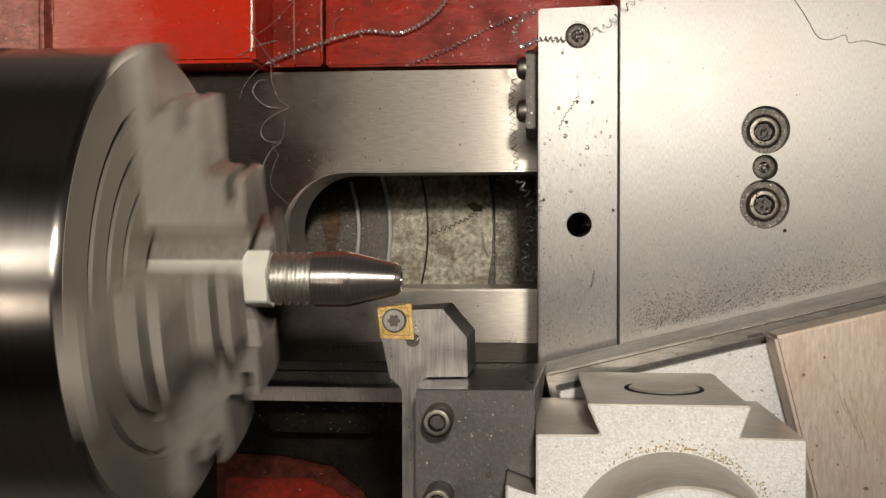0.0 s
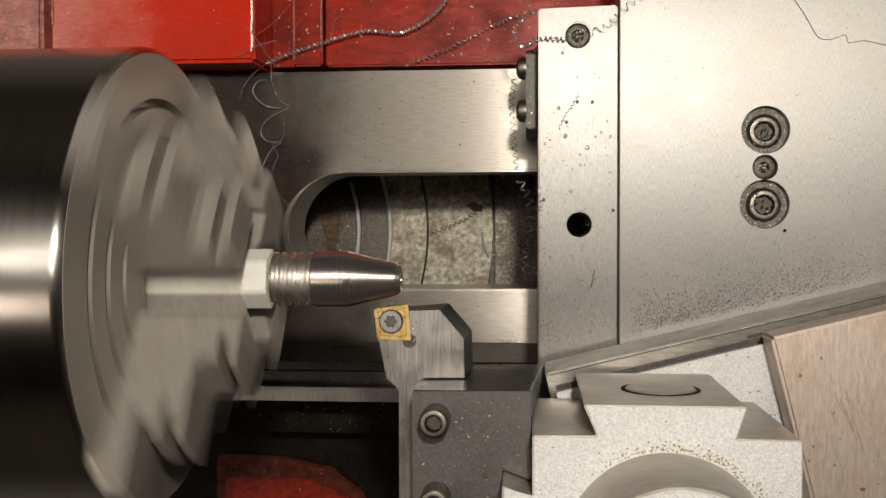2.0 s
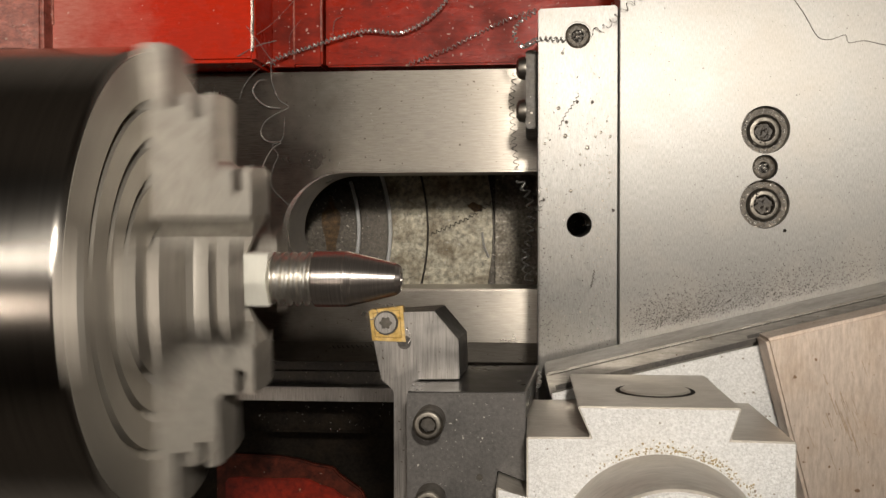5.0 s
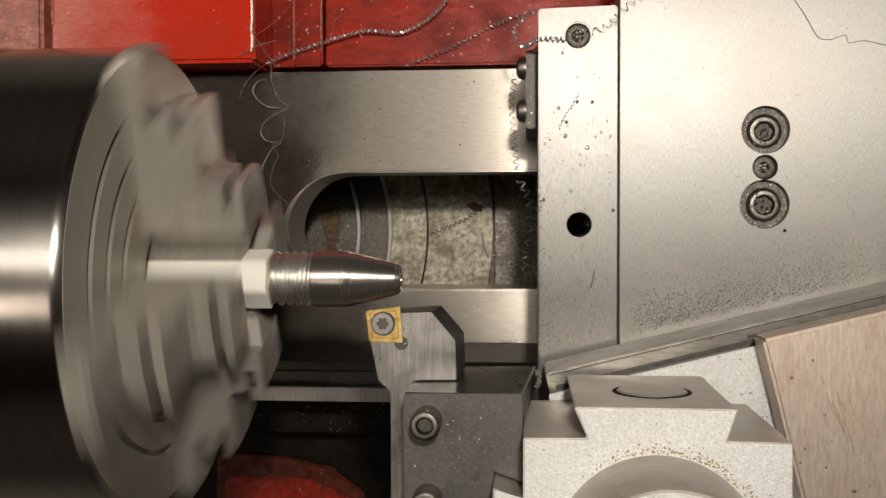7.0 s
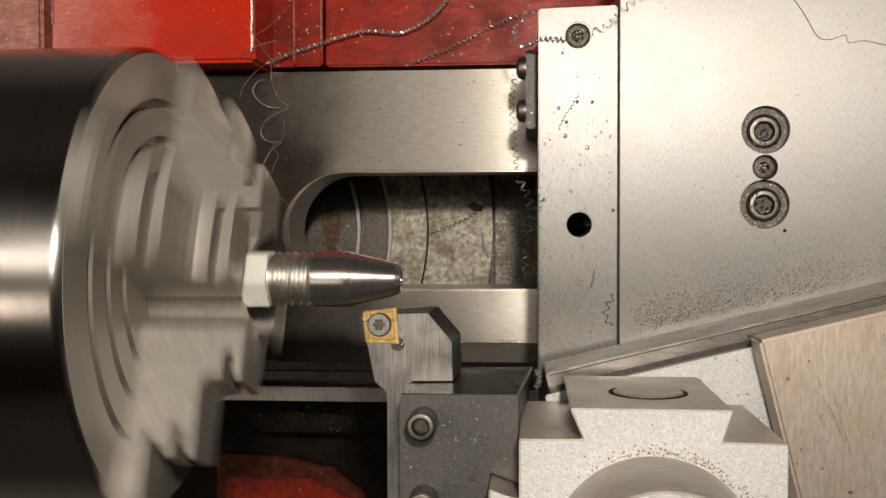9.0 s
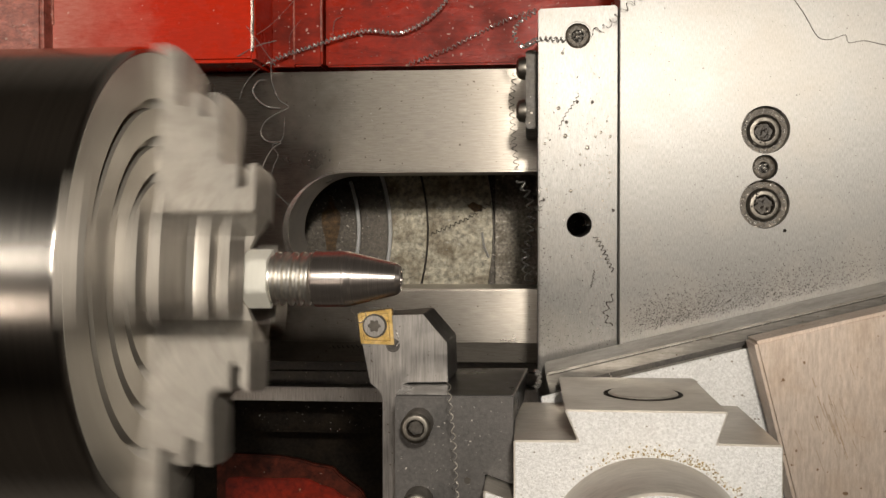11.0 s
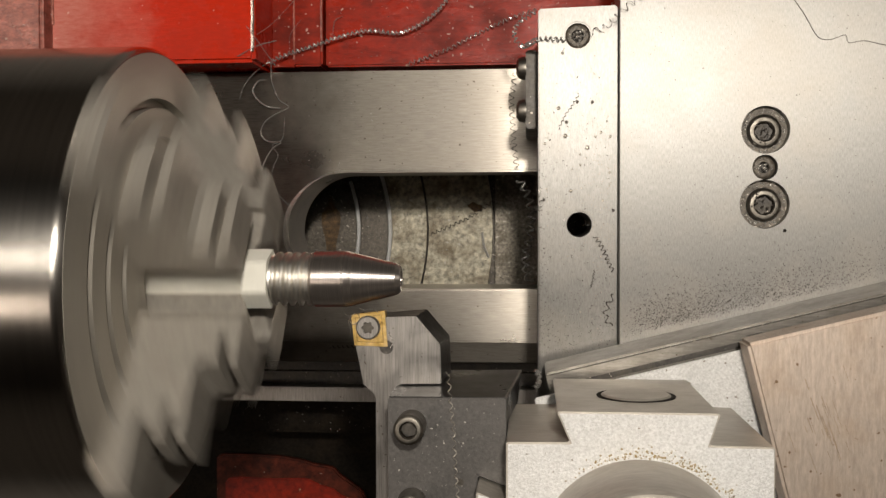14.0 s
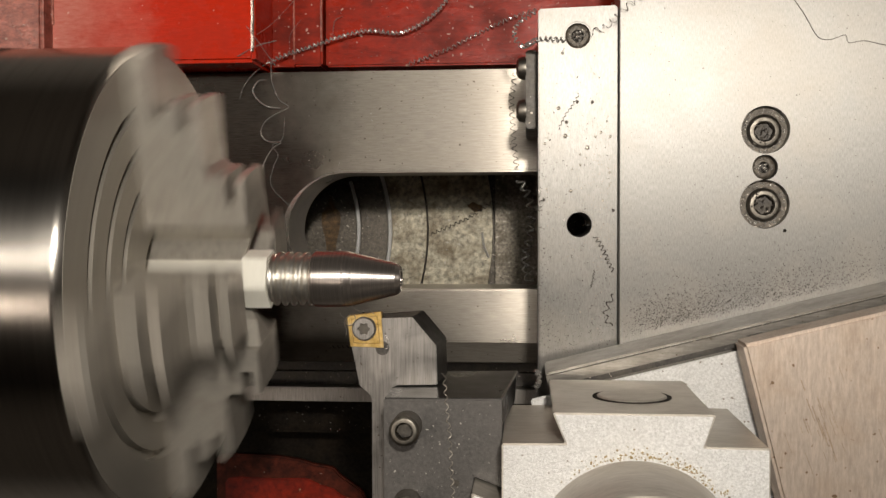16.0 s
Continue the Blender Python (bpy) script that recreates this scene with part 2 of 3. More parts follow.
def smooth_path(points, steps=8):
    """A Catmull-Rom line through the points."""
    p = [Vector(q) for q in points]
    p = [2 * p[0] - p[1]] + p + [2 * p[-1] - p[-2]]
    line = []
    for a, b, c, d in zip(p, p[1:], p[2:], p[3:]):
        for k in range(steps):
            t = k / steps
            line.append(0.5 * ((2 * b) + (c - a) * t + (2 * a - 5 * b + 4 * c - d) * t * t + (3 * b - a - 3 * c + d) * t ** 3))
    return line + [p[-2]]


def tube(line, r, n=5, flat=1.0):
    bm = bmesh.new()
    last = None
    side = Vector((0.3, 0.5, 0.8))
    for i, p in enumerate(line):
        d = (line[min(i + 1, len(line) - 1)] - line[max(i - 1, 0)]).normalized()
        side = (side - d * side.dot(d))
        side = side.normalized() if side.length > 1e-4 else d.orthogonal().normalized()
        up = d.cross(side)
        ring = [bm.verts.new(p + side * (r * math.cos(2 * math.pi * k / n)) + up * (r * flat * math.sin(2 * math.pi * k / n))) for k in range(n)]
        if last:
            for k in range(n):
                bm.faces.new((last[k], last[(k + 1) % n], ring[(k + 1) % n], ring[k]))
        else:
            bm.faces.new(ring[::-1])
        last = ring
    bm.faces.new(last)
    return bm


def coil_line(points, radius, pitch, per_turn=9, jitter=0.12, seed=1):
    """A helix of that radius wound round a smooth line, somewhat uneven."""
    rnd = random.Random(seed)
    base = smooth_path(points, 12)
    out = []
    angle = 0.0
    r = radius
    for a, b in zip(base, base[1:]):
        d = b - a
        if d.length < 1e-6:
            continue
        t = d.normalized()
        s = (Vector((0, 0, 1)) - t * t.z)
        s = s.normalized() if s.length > 0.05 else Vector((1, 0, 0))
        u = t.cross(s)
        k = max(1, int(d.length / pitch * per_turn))
        for i in range(k):
            angle += 2 * math.pi * (d.length / k) / pitch
            r += (radius * (1 + jitter * rnd.uniform(-1, 1)) - r) * 0.3
            out.append(a + d * (i / k) + s * (r * math.cos(angle)) + u * (r * math.sin(angle)))
    return out


def socket_screw(name, x, y, z, r, h, parent, label="", hexr=None, turn=10, material=None):
    """A cap screw standing upright, its head's top at z + h, with a hexagon socket."""
    hexr = hexr or r * 0.52
    s = part(name, upright([(z, 0), (z, r), (z + h - 0.18 * r, r), (z + h - 0.05, r - 0.16 * r), (z + h, r - 0.2 * r), (z + h, hexr * 1.08), (z + h - 0.35, hexr), (z + h - 2.2, hexr * 0.98), (z + h - 2.6, 0)], x, y), material or SCREW, parent, label)
    rot = radians(turn)
    ring = [(x + hexr * 0.98 * math.cos(rot + a * math.pi / 3), y + hexr * 0.98 * math.sin(rot + a * math.pi / 3)) for a in range(6)]
    # Socket and its floor are darkened in colour to stand in for shade.
    part("socket", prism(circle(x, y, hexr * 1.02, 24), z + h - 2.1, z + h - 0.7, 0, [ring]), HOLE, s)
    part("socket_floor", prism(circle(x, y, hexr * 1.0, 24), z + h - 2.55, z + h - 1.95, 0), DARK, s)
    return s


# ---- the room ----
solo("floor", box(-1500, 1500, -1500, 1500, -260, -232, 0), FLOORPAINT, "grey painted workshop floor under the machine", "floor", "structure")
solo("wall_north", box(-1500, 1500, 1500, 1560, -232, 1500, 0), WALLPAINT, "plain warm-grey workshop wall", "wall", "structure")
solo("wall_south", box(-1500, 1500, -1560, -1500, -232, 1500, 0), WALLPAINT, "plain warm-grey workshop wall", "wall", "structure")
solo("wall_east", box(1500, 1560, -1500, 1500, -232, 1500, 0), WALLPAINT, "plain warm-grey workshop wall", "wall", "structure")
solo("wall_west", box(-1560, -1500, -1500, 1500, -232, 1500, 0), WALLPAINT, "plain warm-grey workshop wall", "wall", "structure")
solo("ceiling", box(-1560, 1560, -1560, 1560, 1500, 1560, 0), WALLPAINT, "plain dim workshop ceiling", "ceiling", "structure")

# ---- the bed ----
SLOT_Y0, SLOT_Y1, SLOT_X = -11.1, 34.3, -37.4
mid, half = (SLOT_Y0 + SLOT_Y1) / 2, (SLOT_Y1 - SLOT_Y0) / 2
slot = [(170, SLOT_Y0), (170, SLOT_Y1)] + [(SLOT_X - half * math.sin(a), mid + half * math.cos(a)) for a in [math.pi * i / 24 for i in range(25)]]
bed = thing("lathe_bed", (0, 20, -232), "ground steel lathe bed with a long round-ended slot", "lathe bed", kind="structure")
part("bed_way", prism([(-230, -32), (190, -32), (190, 74), (-230, 74)], -152, -122, 0.8, [slot]), GROUND_X, bed, "ground and oily flat bed way, painted darker towards the chuck")
# sloping front shoulder and the side below it
bm = bmesh.new()
prof = [(-32.05, -122.4), (-40.2, -126), (-40.8, -128), (-41.5, -152), (-32.05, -152)]
va = [bm.verts.new((-230, y, z)) for y, z in prof]
vb = [bm.verts.new((190, y, z)) for y, z in prof]
for i in range(5):
    bm.faces.new((va[i], va[(i + 1) % 5], vb[(i + 1) % 5], vb[i]))
bm.faces.new(va[::-1])
bm.faces.new(vb)
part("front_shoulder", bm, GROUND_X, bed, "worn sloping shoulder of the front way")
part("web", box(-230, 190, -60, 76, -232, -214, 0.5), GRIME_SHADE, bed, "oily cast iron floor under the slot")
part("side_wall", box(-230, 190, 46, 76, -214, -152, 0.4), DARK, bed)
part("side_wall", box(-230, 190, -48, -24, -214, -152, 0.4), DARK, bed)
part("end_wall", box(-230, -78, -24, 46, -214, -152, 0.4), DARK, bed)
for r, w, z, mat in ((70, 0.9, -204, CAST), (85, 0.9, -204, CAST), (103, 0.5, -203.6, DARK)):
    arc = [Vector((-116 + r * math.cos(a), 11 + r * math.sin(a), z)) for a in [(-0.34 + 0.68 * i / 18) for i in range(19)]]
    part("casting_ridge", tube(arc, w, 8), mat, bed, "polished curved ridge inside the slot")
def ridge_pad(r0, r1, z1):
    ring = [(-116 + r0 * math.cos(a), 11 + r0 * math.sin(a)) for a in [(-0.36 + 0.72 * i / 12) for i in range(13)]]
    ring += [(-116 + r1 * math.cos(a), 11 + r1 * math.sin(a)) for a in [(0.34 - 0.68 * i / 12) for i in range(13)]]
    return prism(ring, -213.9, z1, 0.6)
part("casting_pad", ridge_pad(71, 84, -207), GRIME_SHADE, bed)
part("casting_pad", ridge_pad(86, 133.5, -204), TRAY, bed, "mottled cast surface deep in the slot")
part("casting_pad", box(18.6, 60, -23.9, 45.9, -213.9, -206, 0.5), GRIME_PALE, bed, "grey speckled cast floor at the slot's open end")
# The dark colour stands in for the chuck's shade over this end.
part("casting_pad", ridge_pad(24, 69, -210), GRIME_SHADE, bed, "cast floor at the slot's round end, coloured dark for shade")
stain = [(-60.5 + (4.0 + 1.2 * math.sin(3 * a)) * math.cos(a), 11.0 + (15 + 2 * math.sin(5 * a)) * math.sin(a)) for a in [2 * math.pi * i / 30 for i in range(30)]]
part("rust_stain", prism(stain, -210.1, -209.9, 0), RUST_DARK, bed, "brown rust streak on the cast floor")
blot = [(9.5 + 3.6 * (1 + 0.12 * math.sin(3 * a)) * math.cos(a + 0.4), 21.8 + 2.2 * (1 + 0.15 * math.sin(5 * a)) * math.sin(a)) for a in [2 * math.pi * i / 32 for i in range(32)]]
part("dark_patch", prism(blot, -204.1, -203.92, 0), RUST_DARK, bed, "dark brown patch on the cast surface")
crescent = [(SLOT_X - half * math.sin(a), mid + half * math.cos(a)) for a in [math.pi * (0.06 + 0.88 * i / 28) for i in range(29)]]
crescent += [(SLOT_X - (half + 2.3 * math.sin(a) ** 2) * math.sin(a), mid + (half + 0.9 * math.sin(a) ** 2) * math.cos(a)) for a in [math.pi * (0.94 - 0.88 * i / 28) for i in range(29)]]
part("slot_chamfer", prism(crescent, -122.2, -121.9, 0.05), TURNED, bed, "bright chamfer round the slot's end")
rack = solo("gear_rack", box(-230, 190, -59.1, -53.3, -150, -140, 0.4), BARE, "bright steel rack strip along the bed front", "rack")
part("rack_seat", box(-230, 190, -60, -48.1, -214, -150.1, 0.3), DARK, bed)
# Black gap below the rack, its shade painted on this box.
part("apron_guard", box(-230, 190, -80, -62, -228, -176, 1.5), HOLE, bed, "shade-black guard below the rack")

# ---- the red guard behind and the tray in front ----
guard = thing("red_guard", (-80, 100, -232), "red painted sheet guard behind the bed, dirty with oil", "splash guard")
part("panel", box(-145.5, -67, 74.6, 175, -231.9, -100, 1.4), RED, guard, "bright red glossy cover")
part("panel", box(-300, -149, 74.6, 175, -231.9, -100, 1.4), RED_GLARE, guard, "red cover with a greyish glare painted in")
part("recess", box(-148.9, -145.6, 76, 175, -231.9, -108, 0.2), RED, guard)
part("recess", box(-66.9, -58, 76.5, 175, -231.9, -126, 0.2), RED_WORN, guard, "dark red recess")
part("rib", box(-57.9, -46.2, 76.3, 175, -231.9, -123, 0.8), RED_WORN, guard, "flat red rib with bright edges")
part("panel", box(-45.5, 300, 76.3, 175, -231.9, -126, 0.8), RED_WORN, guard, "scratched red sheet")
# Pale strips imitate the highlights along the bevelled red edges.
for ex, ez, er, y0, y1 in ((-67.9, -100.5, 0.75, 78.5, 175), (-57.5, -123.3, 0.5, 79, 175), (-46.6, -123.3, 0.45, 82, 175), (-145.0, -100.6, 0.5, 90, 175)):
    rnd = random.Random(int(y0 * 3 - ex))
    edge = [Vector((ex + 0.12 * rnd.uniform(-1, 1), y0 + (y1 - y0) * i / 24, ez)) for i in range(25)]
    part("edge_glint", tube(edge, er, 6), EDGE_GLINT if ex == -67.9 else RED_GLARE, guard, "bright highlight strip along the paint edge")
tray = thing("chip_tray", (-60, -140, -232), "red painted chip tray in front of the bed", "tray")
# The pan's shade is held in its near-black colour.
part("floor_pan", box(-300, 250, -260, -81, -231.9, -200, 1.0), HOLE, tray, "shade-black pan floor")
lip = part("rim", prism([(-114.0, -149.2), (-113.5, -96.0), (-110.0, -95.0), (-95.2, -95.0), (-81.6, -95.8), (-72.1, -97.3), (-67.5, -98.8), (-57.2, -100.5), (-54.6, -103.6), (-43.8, -110.9), (-39.9, -119.4), (-40.0, -146.1)][::-1], -199.9, -196, 0.8), DIMRED, tray, "dirty red tray lip in a dimmed colour")
part("lip_face", prism([(-109.6, -147.7), (-109.0, -107.5), (-107.2, -106.0), (-102.3, -105.4), (-86.0, -105.9), (-69.9, -105.3), (-64.0, -108.1), (-57.0, -110.1), (-53.3, -113.2), (-43.2, -115.7), (-43.3, -144.9)][::-1], -195.95, -194.6, 0.5), LIPRED, tray, "redder face of the tray lip")

# ---- carriage ----
saddle = thing("lathe_saddle", (50, 20, -122), "ground steel lathe saddle straddling the bed", "saddle")
part("wing", prism([(37.8, -75), (63.2, -75), (63.2, 84.6), (37.8, 83.9)], -121.95, -61, 0.45, [circle(51.0, 13.9, 4.1), circle(50.5, 75.0, 4.1)]), GROUND_Y, saddle, "ground steel wing, pitted and oil-flecked")
part("bridge", box(63.25, 190, -75, 84, -121.95, -77.1, 0.4), GROUND_Y, saddle)
part("hole_bottom", prism(circle(51.0, 13.9, 4.05), -110, -96, 0), HOLE, saddle, "dark open oil hole")
socket_screw("plugged_screw", 50.5, 75.0, -66, 4.0, 4.2, saddle, "screw head clogged with swarf", 1.9, 10, GRIME_SHADE)
wiper = thing("way_wiper", (36, 60, -100), "dark way wiper plate screwed to the saddle", "wiper")
part("plate", box(33.6, 37.7, 46.5, 73.0, -121.9, -75, 0.5), DARK, wiper)
for y in (67.3, 52.8):
    s = part("screw", moved(lathe([(0, 0), (0, 2.2), (0.8, 3.5), (2.0, 3.9), (3.4, 3.9), (3.4, 0)], 24), Matrix.Translation((30.4, y, -78))), SCREW, wiper, "round black screw head")

cross = thing("cross_slide", (110, 20, -77), "wide brushed steel cross slide plate", "cross slide")
HX = 108.5
holes = [circle(HX + 0.1, 43.5, 7.5, 40), circle(HX, 31.8, 3.95, 28), circle(HX - 0.1, 20.2, 7.7, 40)]
part("plate", prism([(63.6, -70), (190, -70), (190, 110), (63.6, 110)], -77.0, -55, 0.4, holes), GROUND_Y, cross, "brushed steel plate with counterbored screw holes")
part("bore_floor", box(HX - 8.5, HX + 8.5, 11, 52, -76.9, -62, 0), GRIME_SHADE, cross)
for hx, hy, r1, sx, sy in ((HX + 0.1, 43.5, 7.4, HX + 0.3, 43.2), (HX - 0.1, 20.2, 7.6, HX + 0.2, 20.0)):
    part("packed_ring", prism(circle(hx, hy, r1, 40), -61.9, -58.0, 0.2, [circle(sx, sy, 5.45, 36)]), GRIME_SHADE, cross, "oily swarf packed round the sunk screw")
socket_screw("cap_screw", HX + 0.3, 43.2, -62, 5.3, 4.5, cross, "oily cap screw in its counterbore", 3.1, 5, SCREW)
socket_screw("cap_screw", HX + 0.2, 20.0, -62, 5.2, 5.2, cross, "bright-rimmed cap screw in its counterbore", 3.1, 18)
socket_screw("set_screw", HX, 31.8, -62, 3.7, 5.0, cross, "small grubby set screw", 1.7, 0, GRIME_SHADE)
part("pit", prism(circle(114.6, 11.9, 0.55, 12), -55.4, -54.96, 0), HOLE, cross, "small dark pit")

# ---- compound rest, set over by fourteen degrees ----
ANG = radians(14.0)
U, W = Vector((math.cos(ANG), math.sin(ANG))), Vector((-math.sin(ANG), math.cos(ANG)))


def slanted(x, y, u0, u1, w0, w1):
    """A rectangle along the compound's line, from the corner (x, y)."""
    o = Vector((x, y))
    return [tuple(o + U * u + W * w) for u, w in ((u0, w0), (u1, w0), (u1, w1), (u0, w1))]


base = thing("compound_base", (90, -45, -55), "ground steel base of the compound rest", "compound base")
part("body", prism(slanted(39.6, -30.1, 0, 140, -74, 0), -54.95, -30, 0.5), BASE, base, "polished base with a bright rear edge")
part("dovetail", prism(slanted(39.6, -30.1, 3, 138, -60, -8.5), -29.95, -26, 0.2), DARK, base)
# Thin dark strip painted for the shadow under the top slide.
part("gap_shadow", prism(slanted(39.6, -30.1, 2, 138, -5.7, -4.1), -30.2, -29.97, 0), DARK, base, "painted shadow line under the slide's edge")
part("edge_line", prism(slanted(39.6, -30.1, 1, 139, -0.95, -0.55), -30.2, -29.97, 0), DARK, base, "dark line along the rear edge")
part("scrape", prism(slanted(98.0, -18.8, 0, 4.5, -0.6, 0.4), -29.99, -29.9, 0), DARK, base, "dark scrape mark")

MOVING = []
slide = thing("top_slide", (100, -45, -26), "cast top slide of the compound with a brushed plate", "top slide")
part("casting", prism(slanted(102.7, -19.9, -61, 30, -62, 0), -25.95, -24, 0.4), CAST, slide, "pale rough cast slide top")
part("plate", prism(slanted(101.3, -16.6, 0, 95, -90, 0), -23.95, -11, 0.9), PLATE, slide, "brushed tan steel plate with brown scuffs")
for k, (sx, sy, sl) in enumerate(((118.0, -31.0, 6.0), (119.5, -33.0, 9.0), (121.0, -36.0, 8.0), (122.6, -37.5, 7.0), (117.2, -36.5, 4.0), (124.0, -42.0, 6.0), (116.5, -26.0, 3.0))):
    part("scuff", prism([(sx, sy), (sx + 0.28, sy - 0.1), (sx + 0.36 * sl + 0.2, sy - sl), (sx + 0.36 * sl, sy - sl)], -11.02, -10.98, 0), SCUFF, slide, "thin brown scuff")
rnd = random.Random(31)
for k in range(22):
    sx, sy, sl = 117 + rnd.gauss(6, 4.5), rnd.gauss(-36, 6.5), rnd.uniform(1.5, 6.0)
    part("scuff", prism([(sx, sy), (sx + 0.16, sy - 0.05), (sx + 0.36 * sl + 0.1, sy - sl), (sx + 0.36 * sl, sy - sl)], -11.02, -10.985, 0), SCUFF, slide, "thin brown scuff")
MOVING.append(slide)

# ---- quick change tool post ----
post = thing("tool_post", (68, -66, -24), "blasted aluminium tool post with dovetailed sides", "tool post")
outline = [(36.6, -36.2), (36.6, -51.2), (29.3, -48.4), (29.3, -88.0), (36.6, -85.2), (36.6, -104), (99.8, -104), (99.8, -36.4), (84.6, -36.2), (87.2, -28.6), (48.7, -28.6), (51.9, -36.0)][::-1]
part("body", prism(outline, -23.95, 27.6, 0.35), MACHINED, post, "machined aluminium body")
inner = [(37.0, -36.6), (37.0, -50.8), (29.8, -48.9), (29.8, -87.4), (37.0, -85.6), (37.0, -103.5), (99.4, -103.5), (99.4, -36.8), (84.1, -36.6), (86.6, -29.0), (49.3, -29.0), (52.4, -36.4)][::-1]
part("top_face", prism(inner, 27.5, 28, 0.15), CAST, post, "sparkling blasted top face")
HUBX, HUBY = 68.5, -64.6
part("hub", upright([(28.02, 0), (28.02, 24.9), (53.2, 24.2), (54, 23.6), (54, 0)], HUBX, HUBY, 96), MACHINED, post, "round machined clamp hub")
part("hub_cap", upright([(54.02, 0), (54.02, 22.9), (54.9, 22.5), (54.9, 0)], HUBX, HUBY, 96), CAST, post, "pale hub top")
plug = moved(lathe([(-2, 0), (-2, 9.0), (0.25, 9.0), (0.6, 8.5), (0.6, 0)], 48), Matrix.Translation((69.8, -28.6, 4.0)) @ Matrix.Rotation(radians(90), 4, "Z"))
part("piston_ring", moved(lathe([(-2, 8.4), (-2, 10.2), (0.15, 10.2), (0.15, 8.4), (-2, 8.4)], 48), Matrix.Translation((69.8, -28.6, 4.0)) @ Matrix.Rotation(radians(90), 4, "Z")), HOLE, post, "dark gap round the clamping piston")
part("piston", plug, MACHINED, post, "bright clamping piston")
MOVING.append(post)

holder = thing("tool_holder", (20, -60, -23), "black steel tool holder clamped on the tool post", "tool holder")
dove = [(36.3, -27.9), (36.3, -50.5), (29.0, -47.8), (29.0, -88.6), (36.3, -85.9), (36.3, -100)]
part("top_jaw", prism(([(6.0, -28.2)] + dove + [(6.0, -100)])[::-1], 1.2, 14, 0.35), BLACK, holder, "speckled black upper jaw")
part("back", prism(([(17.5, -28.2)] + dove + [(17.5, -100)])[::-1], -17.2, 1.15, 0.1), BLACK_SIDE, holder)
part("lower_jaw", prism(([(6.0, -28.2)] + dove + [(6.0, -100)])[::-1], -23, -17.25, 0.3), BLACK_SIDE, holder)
bm = bmesh.new()
low = [bm.verts.new(p) for p in ((6.3, -35.0, -22.8), (38.9, -35.0, -22.8), (39.7, -26.0, -22.8), (6.3, -26.6, -22.8))]
top = [bm.verts.new(p) for p in ((6.3, -35.0, 13.6), (36.1, -35.0, 13.6), (36.2, -27.8, 13.6), (6.3, -27.9, 13.6))]
for i in range(4):
    bm.faces.new((low[i], low[(i + 1) % 4], top[(i + 1) % 4], top[i]))
bm.faces.new(low[::-1])
bm.faces.new(top)
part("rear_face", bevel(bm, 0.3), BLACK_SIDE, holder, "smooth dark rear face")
# Thin steel strip draws the bright line down the corner.
part("corner_edge", tube([Vector((36.15, -27.95, 13.3)), Vector((39.55, -26.15, -21.5))], 0.38, 6), BARE, holder, "bright corner edge")
for y in (-34.9, -55.0, -75.0, -92.0):
    socket_screw("clamp_screw", 12.2, y, 13.4, 3.8, 8.6, holder, "grey cap screw with a near-black socket", 2.1, 12)
part("nick", prism(circle(24.6, -49.6, 0.9, 14), 13.6, 14.03, 0), DARK, holder, "small punched dent")
MOVING.append(holder)

tool = thing("cutting_tool", (5, -40, -17), "steel lathe tool with a gold carbide insert", "lathe tool")
headline = [(-4.2, -9.2), (3.2, -8.9), (11.7, -8.6), (18.2, -16.2), (18.5, -26.8), (7.6, -27.0), (6.0, -27.8), (4.8, -30.3), (4.7, -99), (0.6, -99), (0.7, -30.6), (-0.4, -29.2), (-2.7, -27.2), (-4.7, -17.1)][::-1]
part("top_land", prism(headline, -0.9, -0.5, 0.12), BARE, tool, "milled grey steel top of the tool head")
bm = prism(headline, -17.1, -0.92, 0.2)
for v in bm.verts:
    if v.co.z < -10 and v.co.x > 8 and v.co.y > -27.5:
        v.co.x, v.co.y = v.co.x + 1.3, v.co.y + 0.5
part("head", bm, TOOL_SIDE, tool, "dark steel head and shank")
part("shank", box(4.75, 16.8, -99, -31, -17.1, 0.9, 0.2), BARE, tool)
part("relief_pocket", prism(circle(3.6, -17.0, 1.9, 20), -1.5, -0.46, 0), DARK, tool, "round relief cut beside the insert")
rhomb = [(-6.0, -8.3), (3.3, -7.1), (4.1, -16.9), (-5.1, -16.6)]
ins = part("insert", prism(rhomb[::-1], -3.4, -0.35, 0.2), GOLD_FLOOR, tool, "gold carbide cutting insert")
cx, cy = -1.0, -12.1
shr = lambda k: [(cx + (x - cx) * k, cy + (y - cy) * k) for x, y in rhomb]
part("chip_breaker", prism(shr(0.985)[::-1], -0.4, 0.1, 0.08, [shr(0.80)]), GOLD, ins, "raised cutting edge round the insert")
part("inner_land", prism(shr(0.74)[::-1], -0.4, 0.05, 0.06, [circle(-1.3, -11.7, 3.42, 32)]), GOLD, ins, "gold land round the screw")
scr = part("insert_screw", upright([(-1, 0), (-1, 3.0), (0.15, 3.0), (0.3, 2.9), (0.3, 0)], -1.3, -11.7), DARK, ins, "star-socket screw")
star = [(-1.3 + (1.55 + 0.25 * math.cos(6 * a)) * math.cos(a), -11.7 + (1.55 + 0.25 * math.cos(6 * a)) * math.sin(a)) for a in [2 * math.pi * i / 48 for i in range(48)]]
part("screw_head", prism(circle(-1.3, -11.7, 2.85, 32), 0.31, 0.85, 0.25, [star]), BARE, scr, "steel screw rim with a star socket")
part("seat_ring", prism(circle(-1.3, -11.7, 3.3, 32), -0.4, 0.13, 0, [circle(-1.3, -11.7, 3.02, 32)]), DARK, ins)
MOVING.append(tool)

# ---- chuck ----
AXIS_Y = -0.5
FACE = -64.7
